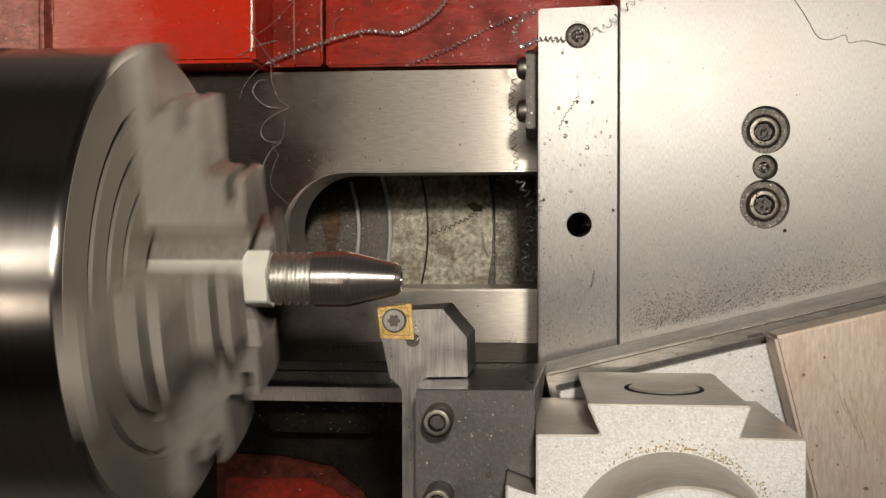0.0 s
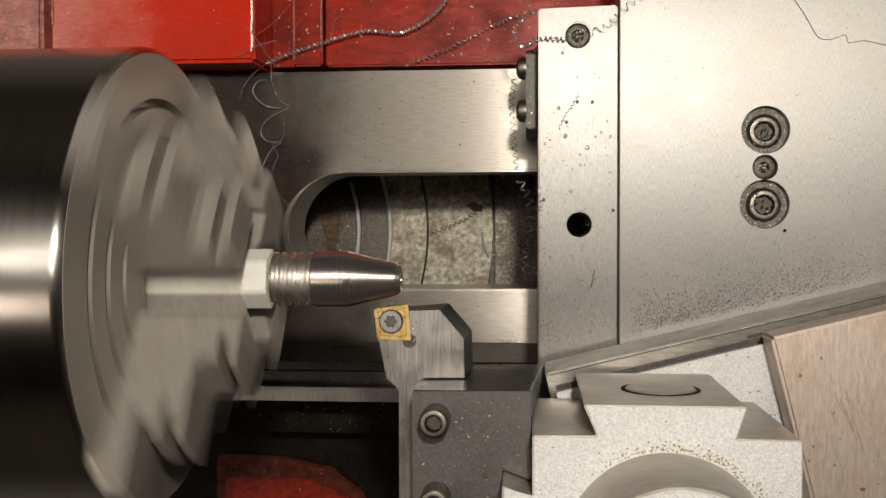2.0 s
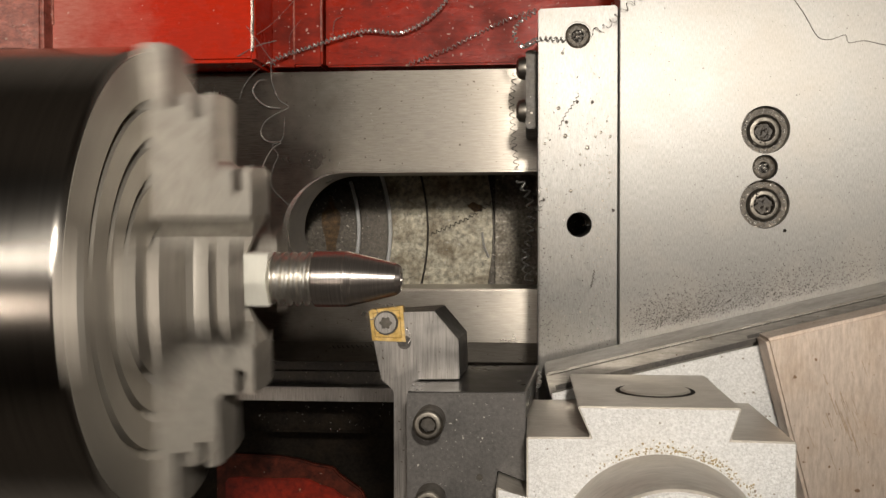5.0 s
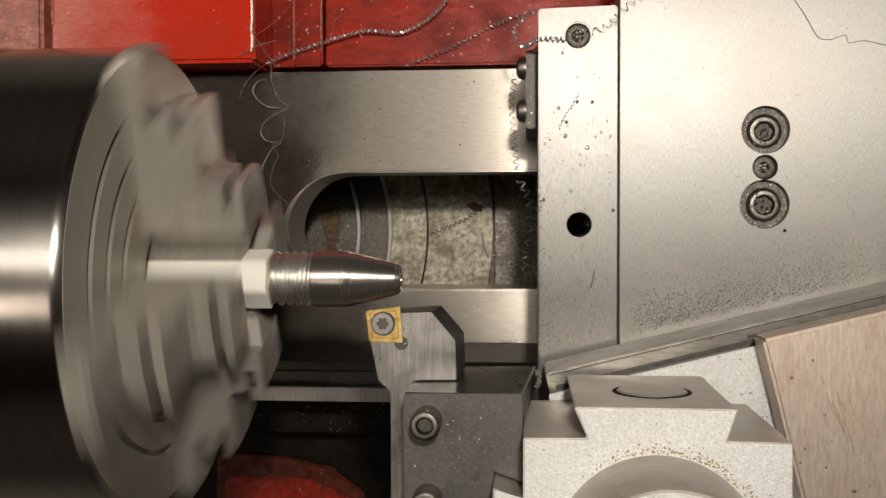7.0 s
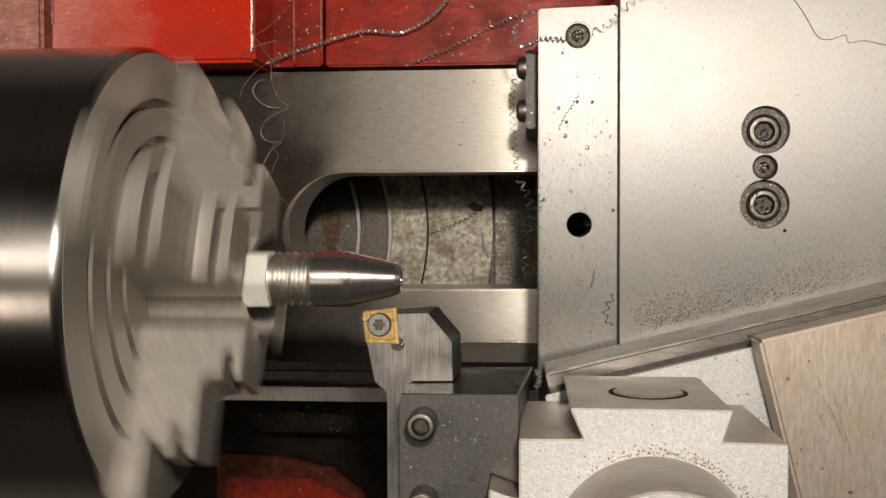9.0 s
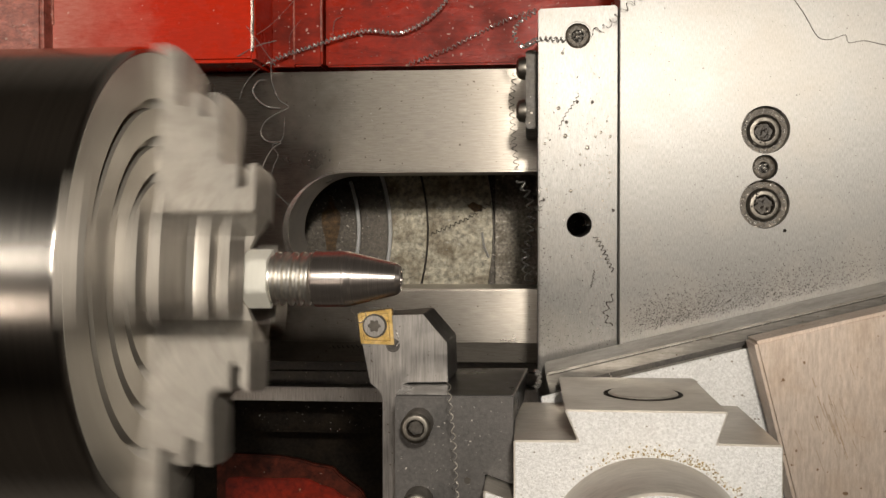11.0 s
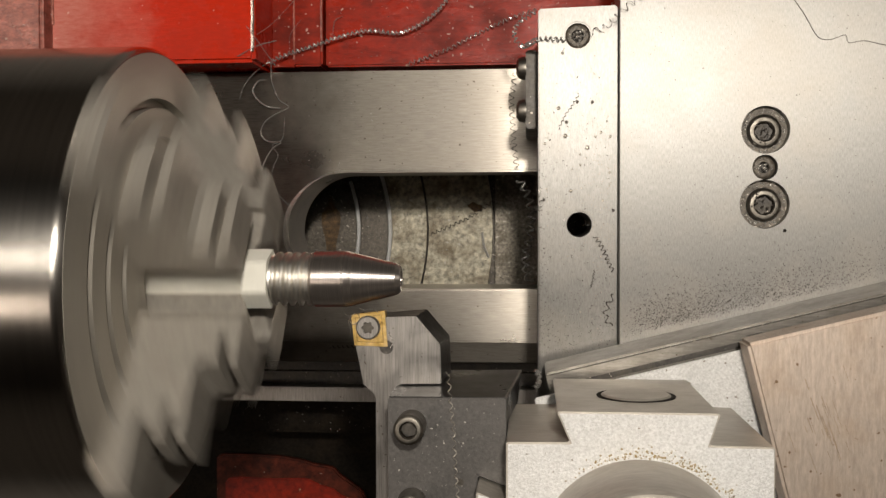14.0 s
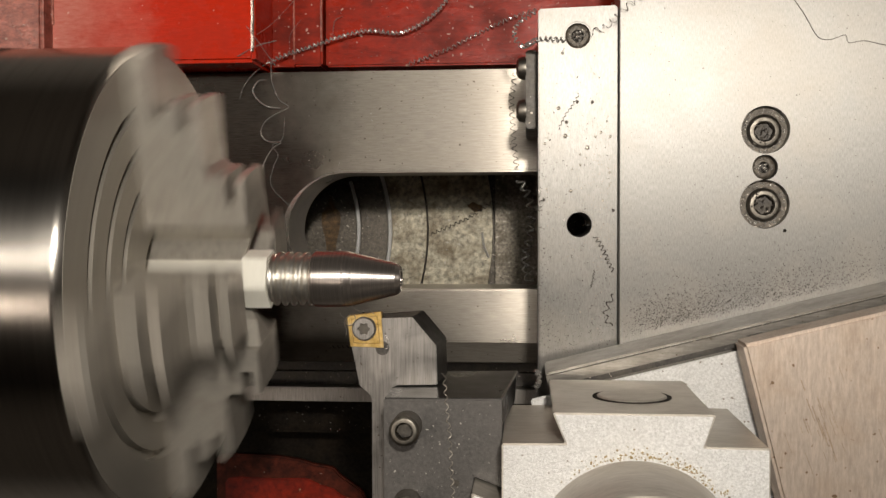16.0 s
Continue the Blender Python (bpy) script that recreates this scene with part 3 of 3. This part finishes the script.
chuck = thing("lathe_chuck", (FACE, AXIS_Y, 0), "steel four-jaw lathe chuck spinning with stepped jaws", "chuck")
T0 = Matrix.Translation((0, AXIS_Y, 0))
prof = [(-190, 0), (-190, 62.5), (FACE - 2.4, 62.5), (FACE - 1.6, 62.36), (FACE - 0.9, 61.95), (FACE - 0.4, 61.4), (FACE - 0.1, 60.95), (FACE - 3.2, 60.3), (FACE - 3.2, 14.0), (FACE - 7.0, 13.6), (FACE - 7.0, 0)]
part("body", moved(lathe(prof, 128), T0), TURNED, chuck, "turned bright steel chuck body")
prof = [(FACE - 3.1, 14.0), (FACE - 3.1, 60.4), (FACE - 1.9, 60.85), (FACE, 60.85)]
for r in (47.5, 37.5, 28.0):
    prof += [(FACE, r + 1.5), (FACE - 2.8, r + 1.4), (FACE - 2.8, r - 1.2), (FACE, r - 1.25)]
prof += [(FACE, 14.8), (FACE - 0.7, 14.0), (FACE - 3.1, 14.0)]
part("face", moved(lathe(prof, 128), T0), CHUCK_FACE, chuck, "dull steel face with three turned rings")


def jaw(angle):
    """A stepped jaw; its side view is drawn outwards (r) against x, then thickened."""
    side = [(FACE - 9, 60.0), (FACE - 1.2, 60.0), (FACE - 1.2, 62.9), (-60.6, 62.9), (-59.6, 61.7), (-59.6, 46.0), (-56.3, 46.0), (-56.3, 49.5), (-53.1, 49.5), (-53.1, 43.0), (-50.1, 43.0), (-50.1, 49.5), (-47.7, 49.5), (-47.7, 32.0), (-46.4, 30.3), (-45.5, 30.0), (-42.7, 30.0), (-42.7, 23.5), (-39.9, 23.5), (-39.9, 30.0), (-37.7, 30.0), (-37.7, 17.0), (FACE - 9, 17.0)]
    bm = bmesh.new()
    w = 9.6
    lo = [bm.verts.new((x, -w, r)) for x, r in side]
    hi = [bm.verts.new((x, w, r)) for x, r in side]
    n = len(side)
    for i in range(n):
        bm.faces.new((lo[i], lo[(i + 1) % n], hi[(i + 1) % n], hi[i]))
    bm.faces.new(lo[::-1])
    bm.faces.new(hi)
    # the gripping end narrows to a blunt tip
    tip = bmesh.new()
    rings = [[tip.verts.new(p) for p in ((FACE - 9, -q, r), (x, -q, r), (x, q, r), (FACE - 9, q, r))] for r, q, x in ((17.0, 7.0, -37.8), (11.5, 1.5, -39.5), (5.7, 1.3, -42.0))]
    for c, d in zip(rings, rings[1:]):
        for i in range(4):
            tip.faces.new((c[i], c[(i + 1) % 4], d[(i + 1) % 4], d[i]))
    tip.faces.new(rings[0][::-1])
    tip.faces.new(rings[-1])
    bm = joined(bevel(bm, 0.5, 2), bevel(tip, 0.25, 1))
    return moved(bm, T0 @ Matrix.Rotation(angle, 4, "X"))


for k in range(4):
    part("jaw", jaw(math.pi * k / 2), JAW, chuck, "stepped hardened jaw")
for k in range(4):
    part("key_socket", moved(lathe([(-1, 0), (-1, 6.2), (0.2, 6.2), (0.2, 0)], 24), T0 @ Matrix.Rotation(math.pi * k / 2, 4, "X") @ Matrix.Translation((-105, 0, 62.4)) @ Matrix.Rotation(radians(-90), 4, "Y")), HOLE, chuck, "dark square key socket")

# ---- workpiece ----
work = thing("turned_workpiece", (-20, AXIS_Y, 0), "steel threaded cone on a white nylon rod", "workpiece")
part("nylon_rod", moved(lathe([(-104, 0), (-104, 6.0), (-41, 6.0), (-41, 0)], 40), T0), NYLON, work, "white nylon rod in the jaws")
bm = bmesh.new()
for x in (-41.6, -34.7):
    for a in range(6):
        bm.verts.new((x, 8.1 * math.cos(a * math.pi / 3), 8.1 * math.sin(a * math.pi / 3)))
bm.verts.ensure_lookup_table()
for a in range(6):
    bm.faces.new((bm.verts[a], bm.verts[(a + 1) % 6], bm.verts[6 + (a + 1) % 6], bm.verts[6 + a]))
bm.faces.new(bm.verts[:6])
bm.faces.new([bm.verts[11 - a] for a in range(6)])
part("hex_collar", moved(bevel(bm, 0.5, 2), T0), NYLON, work, "white nylon hexagon collar")
bm = bmesh.new()
N, M = 40, 4 * 8 * 5
grid = []
for j in range(M + 1):
    row = []
    for i in range(N):
        ph = i / N
        xx = -34.6 + 11.6 * j / M
        wave = math.cos(2 * math.pi * ((xx + 34.6) / 2.35 - ph))
        r = 6.7 + 0.8 * max(-0.8, min(0.75, 1.2 * wave))
        fade = min(1, (xx + 34.6) / 0.8, (-23.0 - xx) / 0.5)
        r = 6.3 + (r - 6.3) * max(0, fade)
        row.append(bm.verts.new((xx, r * math.sin(2 * math.pi * ph), r * math.cos(2 * math.pi * ph))))
    grid.append(row)
for a, b in zip(grid, grid[1:]):
    for i in range(N):
        bm.faces.new((a[i], a[(i + 1) % N], b[(i + 1) % N], b[i]))
part("thread", moved(bm, T0), THREAD, work, "coarse bright thread")
prof = [(-23.2, 0), (-23.2, 6.6), (-22.9, 7.3), (-22.85, 7.35), (-22.5, 7.55), (-22.45, 7.56), (-14.6, 7.56), (-14.5, 7.48), (-14.35, 7.48), (-14.25, 7.56), (-13.95, 7.56), (-13.85, 7.56)]
prof += [(-13.8, 7.53), (-13.7, 7.50), (-12.3, 7.16), (-12.2, 7.06), (-12.05, 7.03), (-11.95, 7.08), (-7.6, 6.03), (-7.5, 5.98), (-0.75, 4.36), (-0.65, 4.33), (-0.6, 4.27), (0.35, 3.6), (0.4, 3.55), (0.6, 3.2), (0.6, 1.9), (-4, 1.8), (-4, 0)]
part("tapered_nose", moved(lathe(prof, 96), T0), WORK, work, "freshly turned shiny steel taper")

# ---- swarf ----


def chip(name_points, r, label, coil=None, pitch=2.0, seed=1, flat=0.5, mat=None, steps=8):
    line = smooth_path(name_points, steps) if not coil else coil_line(name_points, coil, pitch, seed=seed)
    bm = tube(line, r, 5, flat)
    at = Vector(name_points[0])
    ob = thing("swarf_curl", at, label, "metal shaving", "metal shavings")
    part("curl", bm, mat or SWARF, ob)
    return ob


chip([(-69.7, 76.2, -121), (-61.8, 80.1, -121), (-48.2, 84.3, -121), (-39.3, 87.2, -121.5), (-28.1, 89.6, -122), (-15.9, 88.5, -122), (-7.1, 91.8, -122), (-0.5, 96.9, -122), (3.9, 102.0, -122)], 0.42, "long bright tightly coiled steel shaving on red sheet", 0.75, 1.75, 3, 0.6)
chip([(-12.7, 76.7, -124), (-3.9, 79.6, -124), (4.9, 83.0, -124), (15.9, 88.6, -124), (26.8, 93.4, -124), (37.6, 96.9, -124)], 0.26, "thin dark coiled shaving on red sheet", 0.75, 2.0, 4)
chip([(-78.9, 63.7, -121), (-76.1, 68.5, -118), (-70.5, 73.9, -116), (-65.3, 76.6, -116), (-64.9, 70.1, -116), (-62.3, 62.8, -117), (-58.7, 59.9, -118), (-62.8, 57.4, -117), (-67.3, 54.2, -116), (-69.5, 49.6, -117), (-66.9, 46.5, -118), (-61.5, 46.0, -117), (-65.1, 43.8, -118), (-68.5, 39.5, -120), (-70.5, 35.6, -121.5)], 0.36, "tangled bright ribbon shaving hanging over the bed", flat=0.55)
chip([(-68, 70.5, -118), (-71, 70.0, -119), (-73.3, 66.5, -120), (-70.7, 62.5, -119), (-66.5, 60.0, -118), (-62.8, 59.8, -121.4)], 0.34, "loose ribbon shaving looped on the bed", flat=0.55)
chip([(-61.1, 54.9, -121.2), (-61.3, 47.7, -119), (-65.2, 44.9, -118), (-63.2, 41.1, -119), (-65.2, 36.1, -119), (-66.2, 29.0, -120), (-59.0, 21.0, -121.4)], 0.34, "kinked ribbon shaving lying on the bed", flat=0.55)
chip([(-73.3, 76.6, -99.5), (-65.7, 79.8, -97), (-58.3, 82.2, -99)], 0.22, "straight needle shaving on the red cover")
chip([(-70.0, 88.0, -99.6), (-65.7, 82.3, -99), (-60.9, 73.9, -108)], 0.25, "straight needle shaving on the red cover")
chip([(-68.6, 83.0, -99.5), (-63.4, 91.0, -112), (-57.8, 101.5, -122.6)], 0.25, "straight needle shaving leaning in the recess")
chip([(-59.8, 81.1, -125), (-58.9, 88.8, -123), (-54.8, 94.2, -122.6)], 0.25, "bent needle shaving by the rib")
chip([(-42.5, 88.5, -125.5), (-41.4, 93.9, -124), (-38.5, 96.0, -125.5)], 0.35, "small hooked shaving on red sheet")
chip([(29.4, 71.9, -121), (27.9, 61.1, -121), (28.5, 50.3, -121), (29.4, 39.4, -121), (30.3, 34.9, -121)], 0.15, "fine coiled shaving on the bed way", 1.0, 2.6, 5, mat=GRIT)
chip([(31.0, 31.5, -128), (34.4, 24.4, -128), (35.5, 13.3, -128), (33.2, 0.0, -128), (35.0, -8.9, -124)], 0.5, "shiny loose coil against the saddle", 1.5, 3.6, 6)
chip([(37.3, 85.8, -74), (31.1, 81.4, -73), (30.0, 76.9, -73), (33.0, 73.8, -72), (38.3, 74.1, -61), (46.8, 73.5, -60)], 0.32, "coiled shaving looped round the wiper", 0.75, 1.7, 7)
chip([(54.5, 75.7, -60), (59.9, 77.9, -60), (64.3, 81.4, -54), (67.9, 84.4, -54), (73.3, 87.2, -54)], 0.15, "fine open coil by the screw head", 1.05, 3.0, 8, mat=GRIT)
chip([(116.0, 85.1, -54.8), (119.5, 80.1, -54.8), (121.5, 76.6, -54.8), (124.3, 72.0, -54.8), (128.1, 71.2, -54.8), (132.5, 72.6, -54.8), (133.5, 70.1, -54.8), (138.3, 70.7, -54.8), (144.7, 69.2, -54.8), (150.1, 69.5, -54.8)], 0.16, "fine kinked wire shaving on the slide", mat=GRIT, steps=3)
chip([(50.9, 56.3, -60.8), (48.6, 52.3, -60.8), (46.4, 49.2, -60.8), (44.2, 44.7, -60.8)], 0.14, "tiny dark curl on the saddle", 0.3, 1.5, 9, mat=GRIT)
chip([(37.5, 25.6, -60.6), (38.9, 21.8, -60.6), (37.5, 18.1, -60.6)], 0.16, "tiny curl on the saddle edge", 0.7, 2.2, 10)
chip([(55.9, -0.8, -60.7), (55.2, -4.8, -60.7), (54.6, -7.0, -60.7)], 0.14, "tiny dark curl on the saddle", 0.25, 1.0, 11, mat=GRIT)
chip([(-55.0, 14.6, -213), (-51.5, 16.2, -213), (-46.9, 17.6, -213)], 0.3, "short shaving deep in the slot")
chip([(-52.0, 15.6, -213), (-48.0, 12.2, -210), (-46.5, 2.3, -213)], 0.4, "curved shaving deep in the slot")
chip([(-12, 9.0, -202.8), (-2, 13.3, -202.8), (8, 18.0, -202.8), (18, 24.8, -202.8)], 0.2, "fine dark coil deep in the slot", 0.8, 2.4, 12, mat=GRIT)
chip([(12.5, 10.0, -203), (13.5, 4.0, -202.4), (15.5, -1.5, -203)], 1.3, "broad bright flake deep in the slot", flat=0.3, mat=CAST)
chip([(-44.0, -34.4, -123.2), (-34.0, -34.0, -123.1), (-26.5, -33.6, -123.0)], 0.22, "dark tight coil lying on the bed shoulder", 0.55, 1.9, 22, mat=GRIT)
chip([(36.9, -38.5, -52), (38.0, -35, -51), (37.2, -32, -52)], 0.7, "shiny crumpled shaving by the compound base", 0.6, 1.5, 21)
# shavings thrown by the tool
MOVING.append(chip([(-7.2, -6.0, 0.6), (-7.6, -7.6, 1.2), (-6.0, -8.6, 1.6), (-4.2, -7.6, 1.0), (-3.5, -9.4, 0.9), (-5.2, -10.8, 0.7), (-6.2, -9.4, 1.8)], 0.13, "fresh shaving curled on the insert tip", flat=0.3))
# Bright arc on the relief pocket's rim, modelled as a wire curl.
MOVING.append(chip([(4.3, -13.4, -0.2), (5.2, -14.6, 0.2), (5.3, -16.2, 0.0), (4.6, -17.2, -0.3)], 0.2, "bright arc of the relief pocket, built as a curl", flat=0.6))
MOVING.append(chip([(-5.6, -8.2, 0.2), (-6.6, -10.0, 0.6), (-5.9, -12.0, 0.3), (-6.4, -13.6, 0.1)], 0.1, "hair-fine frayed shaving at the cutting corner", flat=0.5))
MOVING.append(chip([(-3.8, -6.4, 0.5), (-2.0, -6.9, 1.0), (0.2, -6.6, 0.8), (1.5, -7.6, 0.5)], 0.12, "thin shaving along the insert edge", flat=0.3))
late_a = chip([(62.2, -8.8, -60.3), (60.2, -12.1, -60.3), (59.5, -15.8, -60.3), (61.3, -19.4, -60.3)], 0.2, "dark coil that drops onto the saddle", 0.8, 3.0, 13, mat=GRIT)
late_b = chip([(55.9, 10.2, -60.3), (58.4, 6.2, -60.3), (60.2, 2.2, -60.3), (62.0, -1.5, -60.3)], 0.16, "fine zigzag coil that drops onto the saddle", 0.7, 1.6, 14, mat=GRIT)
late_c = chip([(21.6, -21.3, 14.6), (22.3, -29.9, 14.7), (23.0, -37.1, 14.7), (23.7, -50.0, 14.7), (24.9, -60, 14.7)], 0.15, "long fine coil lying over the tool holder", 0.45, 2.4, 15, mat=JAW)
flying = chip([(-11, -20, -20), (-13.5, -30, -24), (-17, -38, -28), (-23, -46, -30), (-24, -55, -32)], 0.28, "flying curled shaving off the tool", 0.7, 2.0, 16)


def scatter(name, count, place, size, z, material, label, seed):
    """Many small crumbs lying on one level; place gives the x and y of each."""
    rnd = random.Random(seed)
    bm = bmesh.new()
    for _ in range(count):
        x, y = place(rnd)
        r = size * rnd.uniform(0.35, 1.0) ** 2
        a = rnd.uniform(0, 6.3)
        vs = [bm.verts.new((x + r * rnd.uniform(0.5, 1.2) * math.cos(a + k * 1.571), y + r * rnd.uniform(0.5, 1.2) * math.sin(a + k * 1.571), z)) for k in range(4)]
        top = bm.verts.new((x + r * 0.2, y, z + r * 0.8))
        for k in range(4):
            bm.faces.new((vs[k], vs[(k + 1) % 4], top))
        bm.faces.new(vs[::-1])
    return solo(name, bm, material, label, "metal grit", "stuff", False)


def by_the_edge(rnd):
    x = rnd.triangular(64, 158, 76)
    edge = -24.0 + (x - 63.6) * 0.247
    return x, edge + 1.2 + rnd.random() * 1.5 + abs(rnd.gauss(0, 1)) * (4.4 + 2.5 * rnd.random())


scatter("metal_grit", 4600, by_the_edge, 0.25, -54.99, GRIT, "dark grit strewn along the slide edge", 2)
scatter("metal_grit", 160, lambda r: (r.uniform(64, 150), r.uniform(-10, 85)), 0.3, -54.99, GRIT, "sparse dark grit on the slide", 3)
scatter("metal_grit", 60, lambda r: (r.uniform(39, 62), r.uniform(-25, 82)), 0.32, -60.99, GRIT, "sparse dark grit on the saddle", 4)
# Grit doubles as the dark reflection at the saddle's front end.
scatter("metal_grit", 420, lambda r: (r.uniform(38.4, 62.8), -28 + abs(r.gauss(0, 13))), 0.24, -60.99, GRIT, "fine dark grit that also darkens the saddle front for a reflection", 14)
scatter("metal_grit", 160, lambda r: (38.1 + abs(r.gauss(0, 1.6)), r.uniform(-28, 40)), 0.3, -60.99, GRIT, "dark grit along the saddle edge", 15)
scatter("metal_grit", 700, lambda r: (62.6 - abs(r.gauss(0, 8.5)), r.gauss(27, 19)), 0.17, -60.99, SCUFF, "fine brown dirt specks on the saddle", 16)
scatter("metal_dust", 70, lambda r: (r.uniform(39, 62), r.uniform(-25, 65)), 0.4, -60.99, SWARF, "bright metal crumbs on the saddle", 5)
scatter("metal_dust", 620, lambda r: (r.triangular(-72, 30, -38), r.uniform(35, 73)), 0.26, -121.99, SWARF, "bright metal crumbs on the bed way", 6)
scatter("metal_dust", 60, lambda r: (r.uniform(-60, 36), -36 + r.gauss(0, 0.8)), 0.4, -124.3, SWARF, "bright metal crumbs on the bed shoulder", 7)
scatter("metal_dust", 200, lambda r: (r.uniform(-65, 50), r.uniform(78, 105)), 0.35, -125.9, SWARF, "bright metal crumbs on red sheet", 8)
scatter("metal_dust", 130, lambda r: (r.uniform(-95, -5), r.uniform(-79, -63)), 0.5, -175.9, SWARF, "bright metal crumbs on the dark guard", 9)
scatter("metal_dust", 260, lambda r: (r.uniform(-45, 38), r.uniform(-20, 40)), 0.5, -203.9, SWARF, "bright crumbs deep in the slot", 12)


def within(cx, cy, r0, r1):
    def place(rnd):
        a, r = rnd.uniform(0, 6.283), rnd.uniform(r0, r1)
        return cx + r * math.cos(a), cy + r * math.sin(a)
    return place


for k, (cx, cy, r0, r1, z, n, mat, label) in enumerate((
        (50.5, 75.0, 0, 3.7, -61.85, 110, SWARF, "bright swarf packed in the clogged screw"),
        (50.5, 75.0, 0, 3.9, -61.85, 60, GRIT, "dark dirt packed in the clogged screw"),
        (HX + 0.1, 43.5, 5.5, 7.2, -58.0, 170, SWARF, "bright swarf round the sunk cap screw"),
        (HX - 0.1, 20.2, 5.5, 7.4, -58.0, 170, SWARF, "bright swarf round the sunk cap screw"),
        (HX + 0.3, 43.2, 0.5, 4.8, -57.55, 60, GRIT, "dark dirt on the cap screw head"),
        (HX + 0.2, 20.0, 0.5, 4.4, -56.85, 40, GRIT, "dark dirt on the cap screw head"),
        (HX, 31.8, 0, 3.4, -57.05, 60, SWARF, "swarf packed in the set screw"))):
    scatter("packed_swarf", n, within(cx, cy, r0, r1), 0.55, z, mat, label, 40 + k)

for k, (cx, cy) in enumerate(((50.4, 53.6), (55.2, 53.5), (46.9, 47.1), (61.9, 18.5), (39.6, 22.0))):
    speck = [(cx + (0.5 + 0.12 * math.sin(2 * a + k)) * math.cos(a), cy + (0.6 + 0.15 * math.cos(3 * a)) * math.sin(a)) for a in [2 * math.pi * i / 9 for i in range(9)]]
    solo("dark_flake", prism(speck, -61.0, -60.5, 0.1), GRIT, "small dark flake lying on the saddle", "metal flake")

# oil beads on the saddle
OIL = bpy.data.materials.new("oil_film_on_steel")
OIL.use_nodes = True
for key, value in (("Metallic", 0.8), ("IOR", 1.47), ("Roughness", 0.3), ("Base Color", (0.34, 0.31, 0.27, 1))):
    OIL.node_tree.nodes["Principled BSDF"].inputs[key].default_value = value
rnd = random.Random(77)
bm = bmesh.new()
for _ in range(46):
    x, y, r = rnd.uniform(39, 62), rnd.choice((rnd.uniform(-25, 80), rnd.gauss(38, 11))), 0.22 + 0.5 * rnd.random() ** 4
    if not -26 < y < 80 or math.hypot(x - 51, y - 13.9) < 6 or math.hypot(x - 50.5, y - 75) < 6:
        continue
    rings = [[bm.verts.new((x + r * q * (1 + 0.12 * math.sin(3 * a + x)) * math.cos(a), y + r * q * math.sin(a), -60.985 + r * h)) for a in [0.6283 * i for i in range(10)]] for q, h in ((1.0, 0.0), (0.9, 0.2), (0.6, 0.36))]
    for c, d in zip(rings, rings[1:]):
        for i in range(10):
            bm.faces.new((c[i], c[(i + 1) % 10], d[(i + 1) % 10], d[i]))
    bm.faces.new(rings[2])
    bm.faces.new(rings[0][::-1])
solo("oil_beads", bm, OIL, "small clear oil beads on the saddle", "oil", "stuff")


def around_hub(rnd):
    a, r = rnd.choice((1.22, 1.3, 1.05, 0.75, 1.6, 1.9)) + rnd.gauss(0, 0.16), 25.2 + abs(rnd.gauss(0, 1.3))
    return 68.5 + r * math.cos(a), -64.6 + r * math.sin(a)


rust = scatter("corrosion_specks", 300, lambda r: around_hub(r), 0.38, 28.0, RUST, "brown corrosion specks beside the clamp hub", 10)
MOVING.append(rust)
specks = scatter("metal_dust", 120, lambda r: (r.uniform(7, 28), r.uniform(-60, -29)), 0.3, 14.0, SWARF, "bright metal crumbs on the black holder", 11)
MOVING.append(specks)

# ---- motion ----
SPIN_RATE = 48.0
DRIFT = [(0, 16), (.5, 23), (1, 32), (1.5, 46), (2, 53), (2.5, 58.5), (3, 65), (3.5, 82), (4, 84), (6.5, 106), (7, 112), (7.5, 122), (8, 134), (8.5, 142.5), (9, 155), (11.5, 175), (12, 182), (12.5, 191.5), (13, 201), (13.5, 216), (14, 234), (14.5, 261), (15, 264.5), (15.5, 273), (16, 286)]
TRAVEL = [(0, 0), (0.5, .025), (1, .05), (1.5, .085), (2, .105), (2.5, .14), (3, .16), (3.5, .19), (4, .225), (6.5, .345), (7, .375), (7.5, .395), (8, .43), (8.5, .455), (9, .495), (11.5, .69), (12, .73), (12.5, .765), (13, .795), (13.5, .83), (14, .87), (14.5, .90), (15, .93), (15.5, .97), (16, 1.0)]
SHIFT = Vector((-8.23, -2.26, 0)) * MM


def motions():
    for ob in MOVING:
        at = ob.location.copy()
        walk(ob, [(t, Matrix.Translation(at + SHIFT * k)) for t, k in TRAVEL])
    far = Matrix.Translation(Vector((-30, -190, -199)) * MM)
    for ob, t in ((late_a, 8.6), (late_b, 10.2)):
        rest = Matrix.Translation(ob.location)
        walk(ob, [(0.0, far), (t - 0.5, far), (t - 0.3, Matrix.Translation(Vector((10, -70, 40)) * MM)), (t, rest), (16.0, rest)])
    at = late_c.location.copy()
    walk(late_c, [(0.0, far), (9.6, far), (9.9, Matrix.Translation(Vector((0, -60, 60)) * MM))] + [(t, Matrix.Translation(at + SHIFT * k)) for t, k in TRAVEL if t > 11] )
    at = flying.location.copy()
    low = Matrix.Translation(Vector((-60, -150, -199)) * MM)
    walk(flying, [(0.0, low), (0.7, low), (0.87, Matrix.Translation(at + Vector((0, 14, 10)) * MM)), (1.0, Matrix.Translation(at)), (1.2, low), (16.0, low)])
    for ob in (chuck, work):
        at = ob.location.copy()
        walk(ob, [(i / FPS, Matrix.Translation(at) @ Matrix.Rotation(radians(SPIN_RATE * i + float(np.interp(i / FPS, [d[0] for d in DRIFT], [d[1] for d in DRIFT]))), 4, "X")) for i in range(481)])


motions()
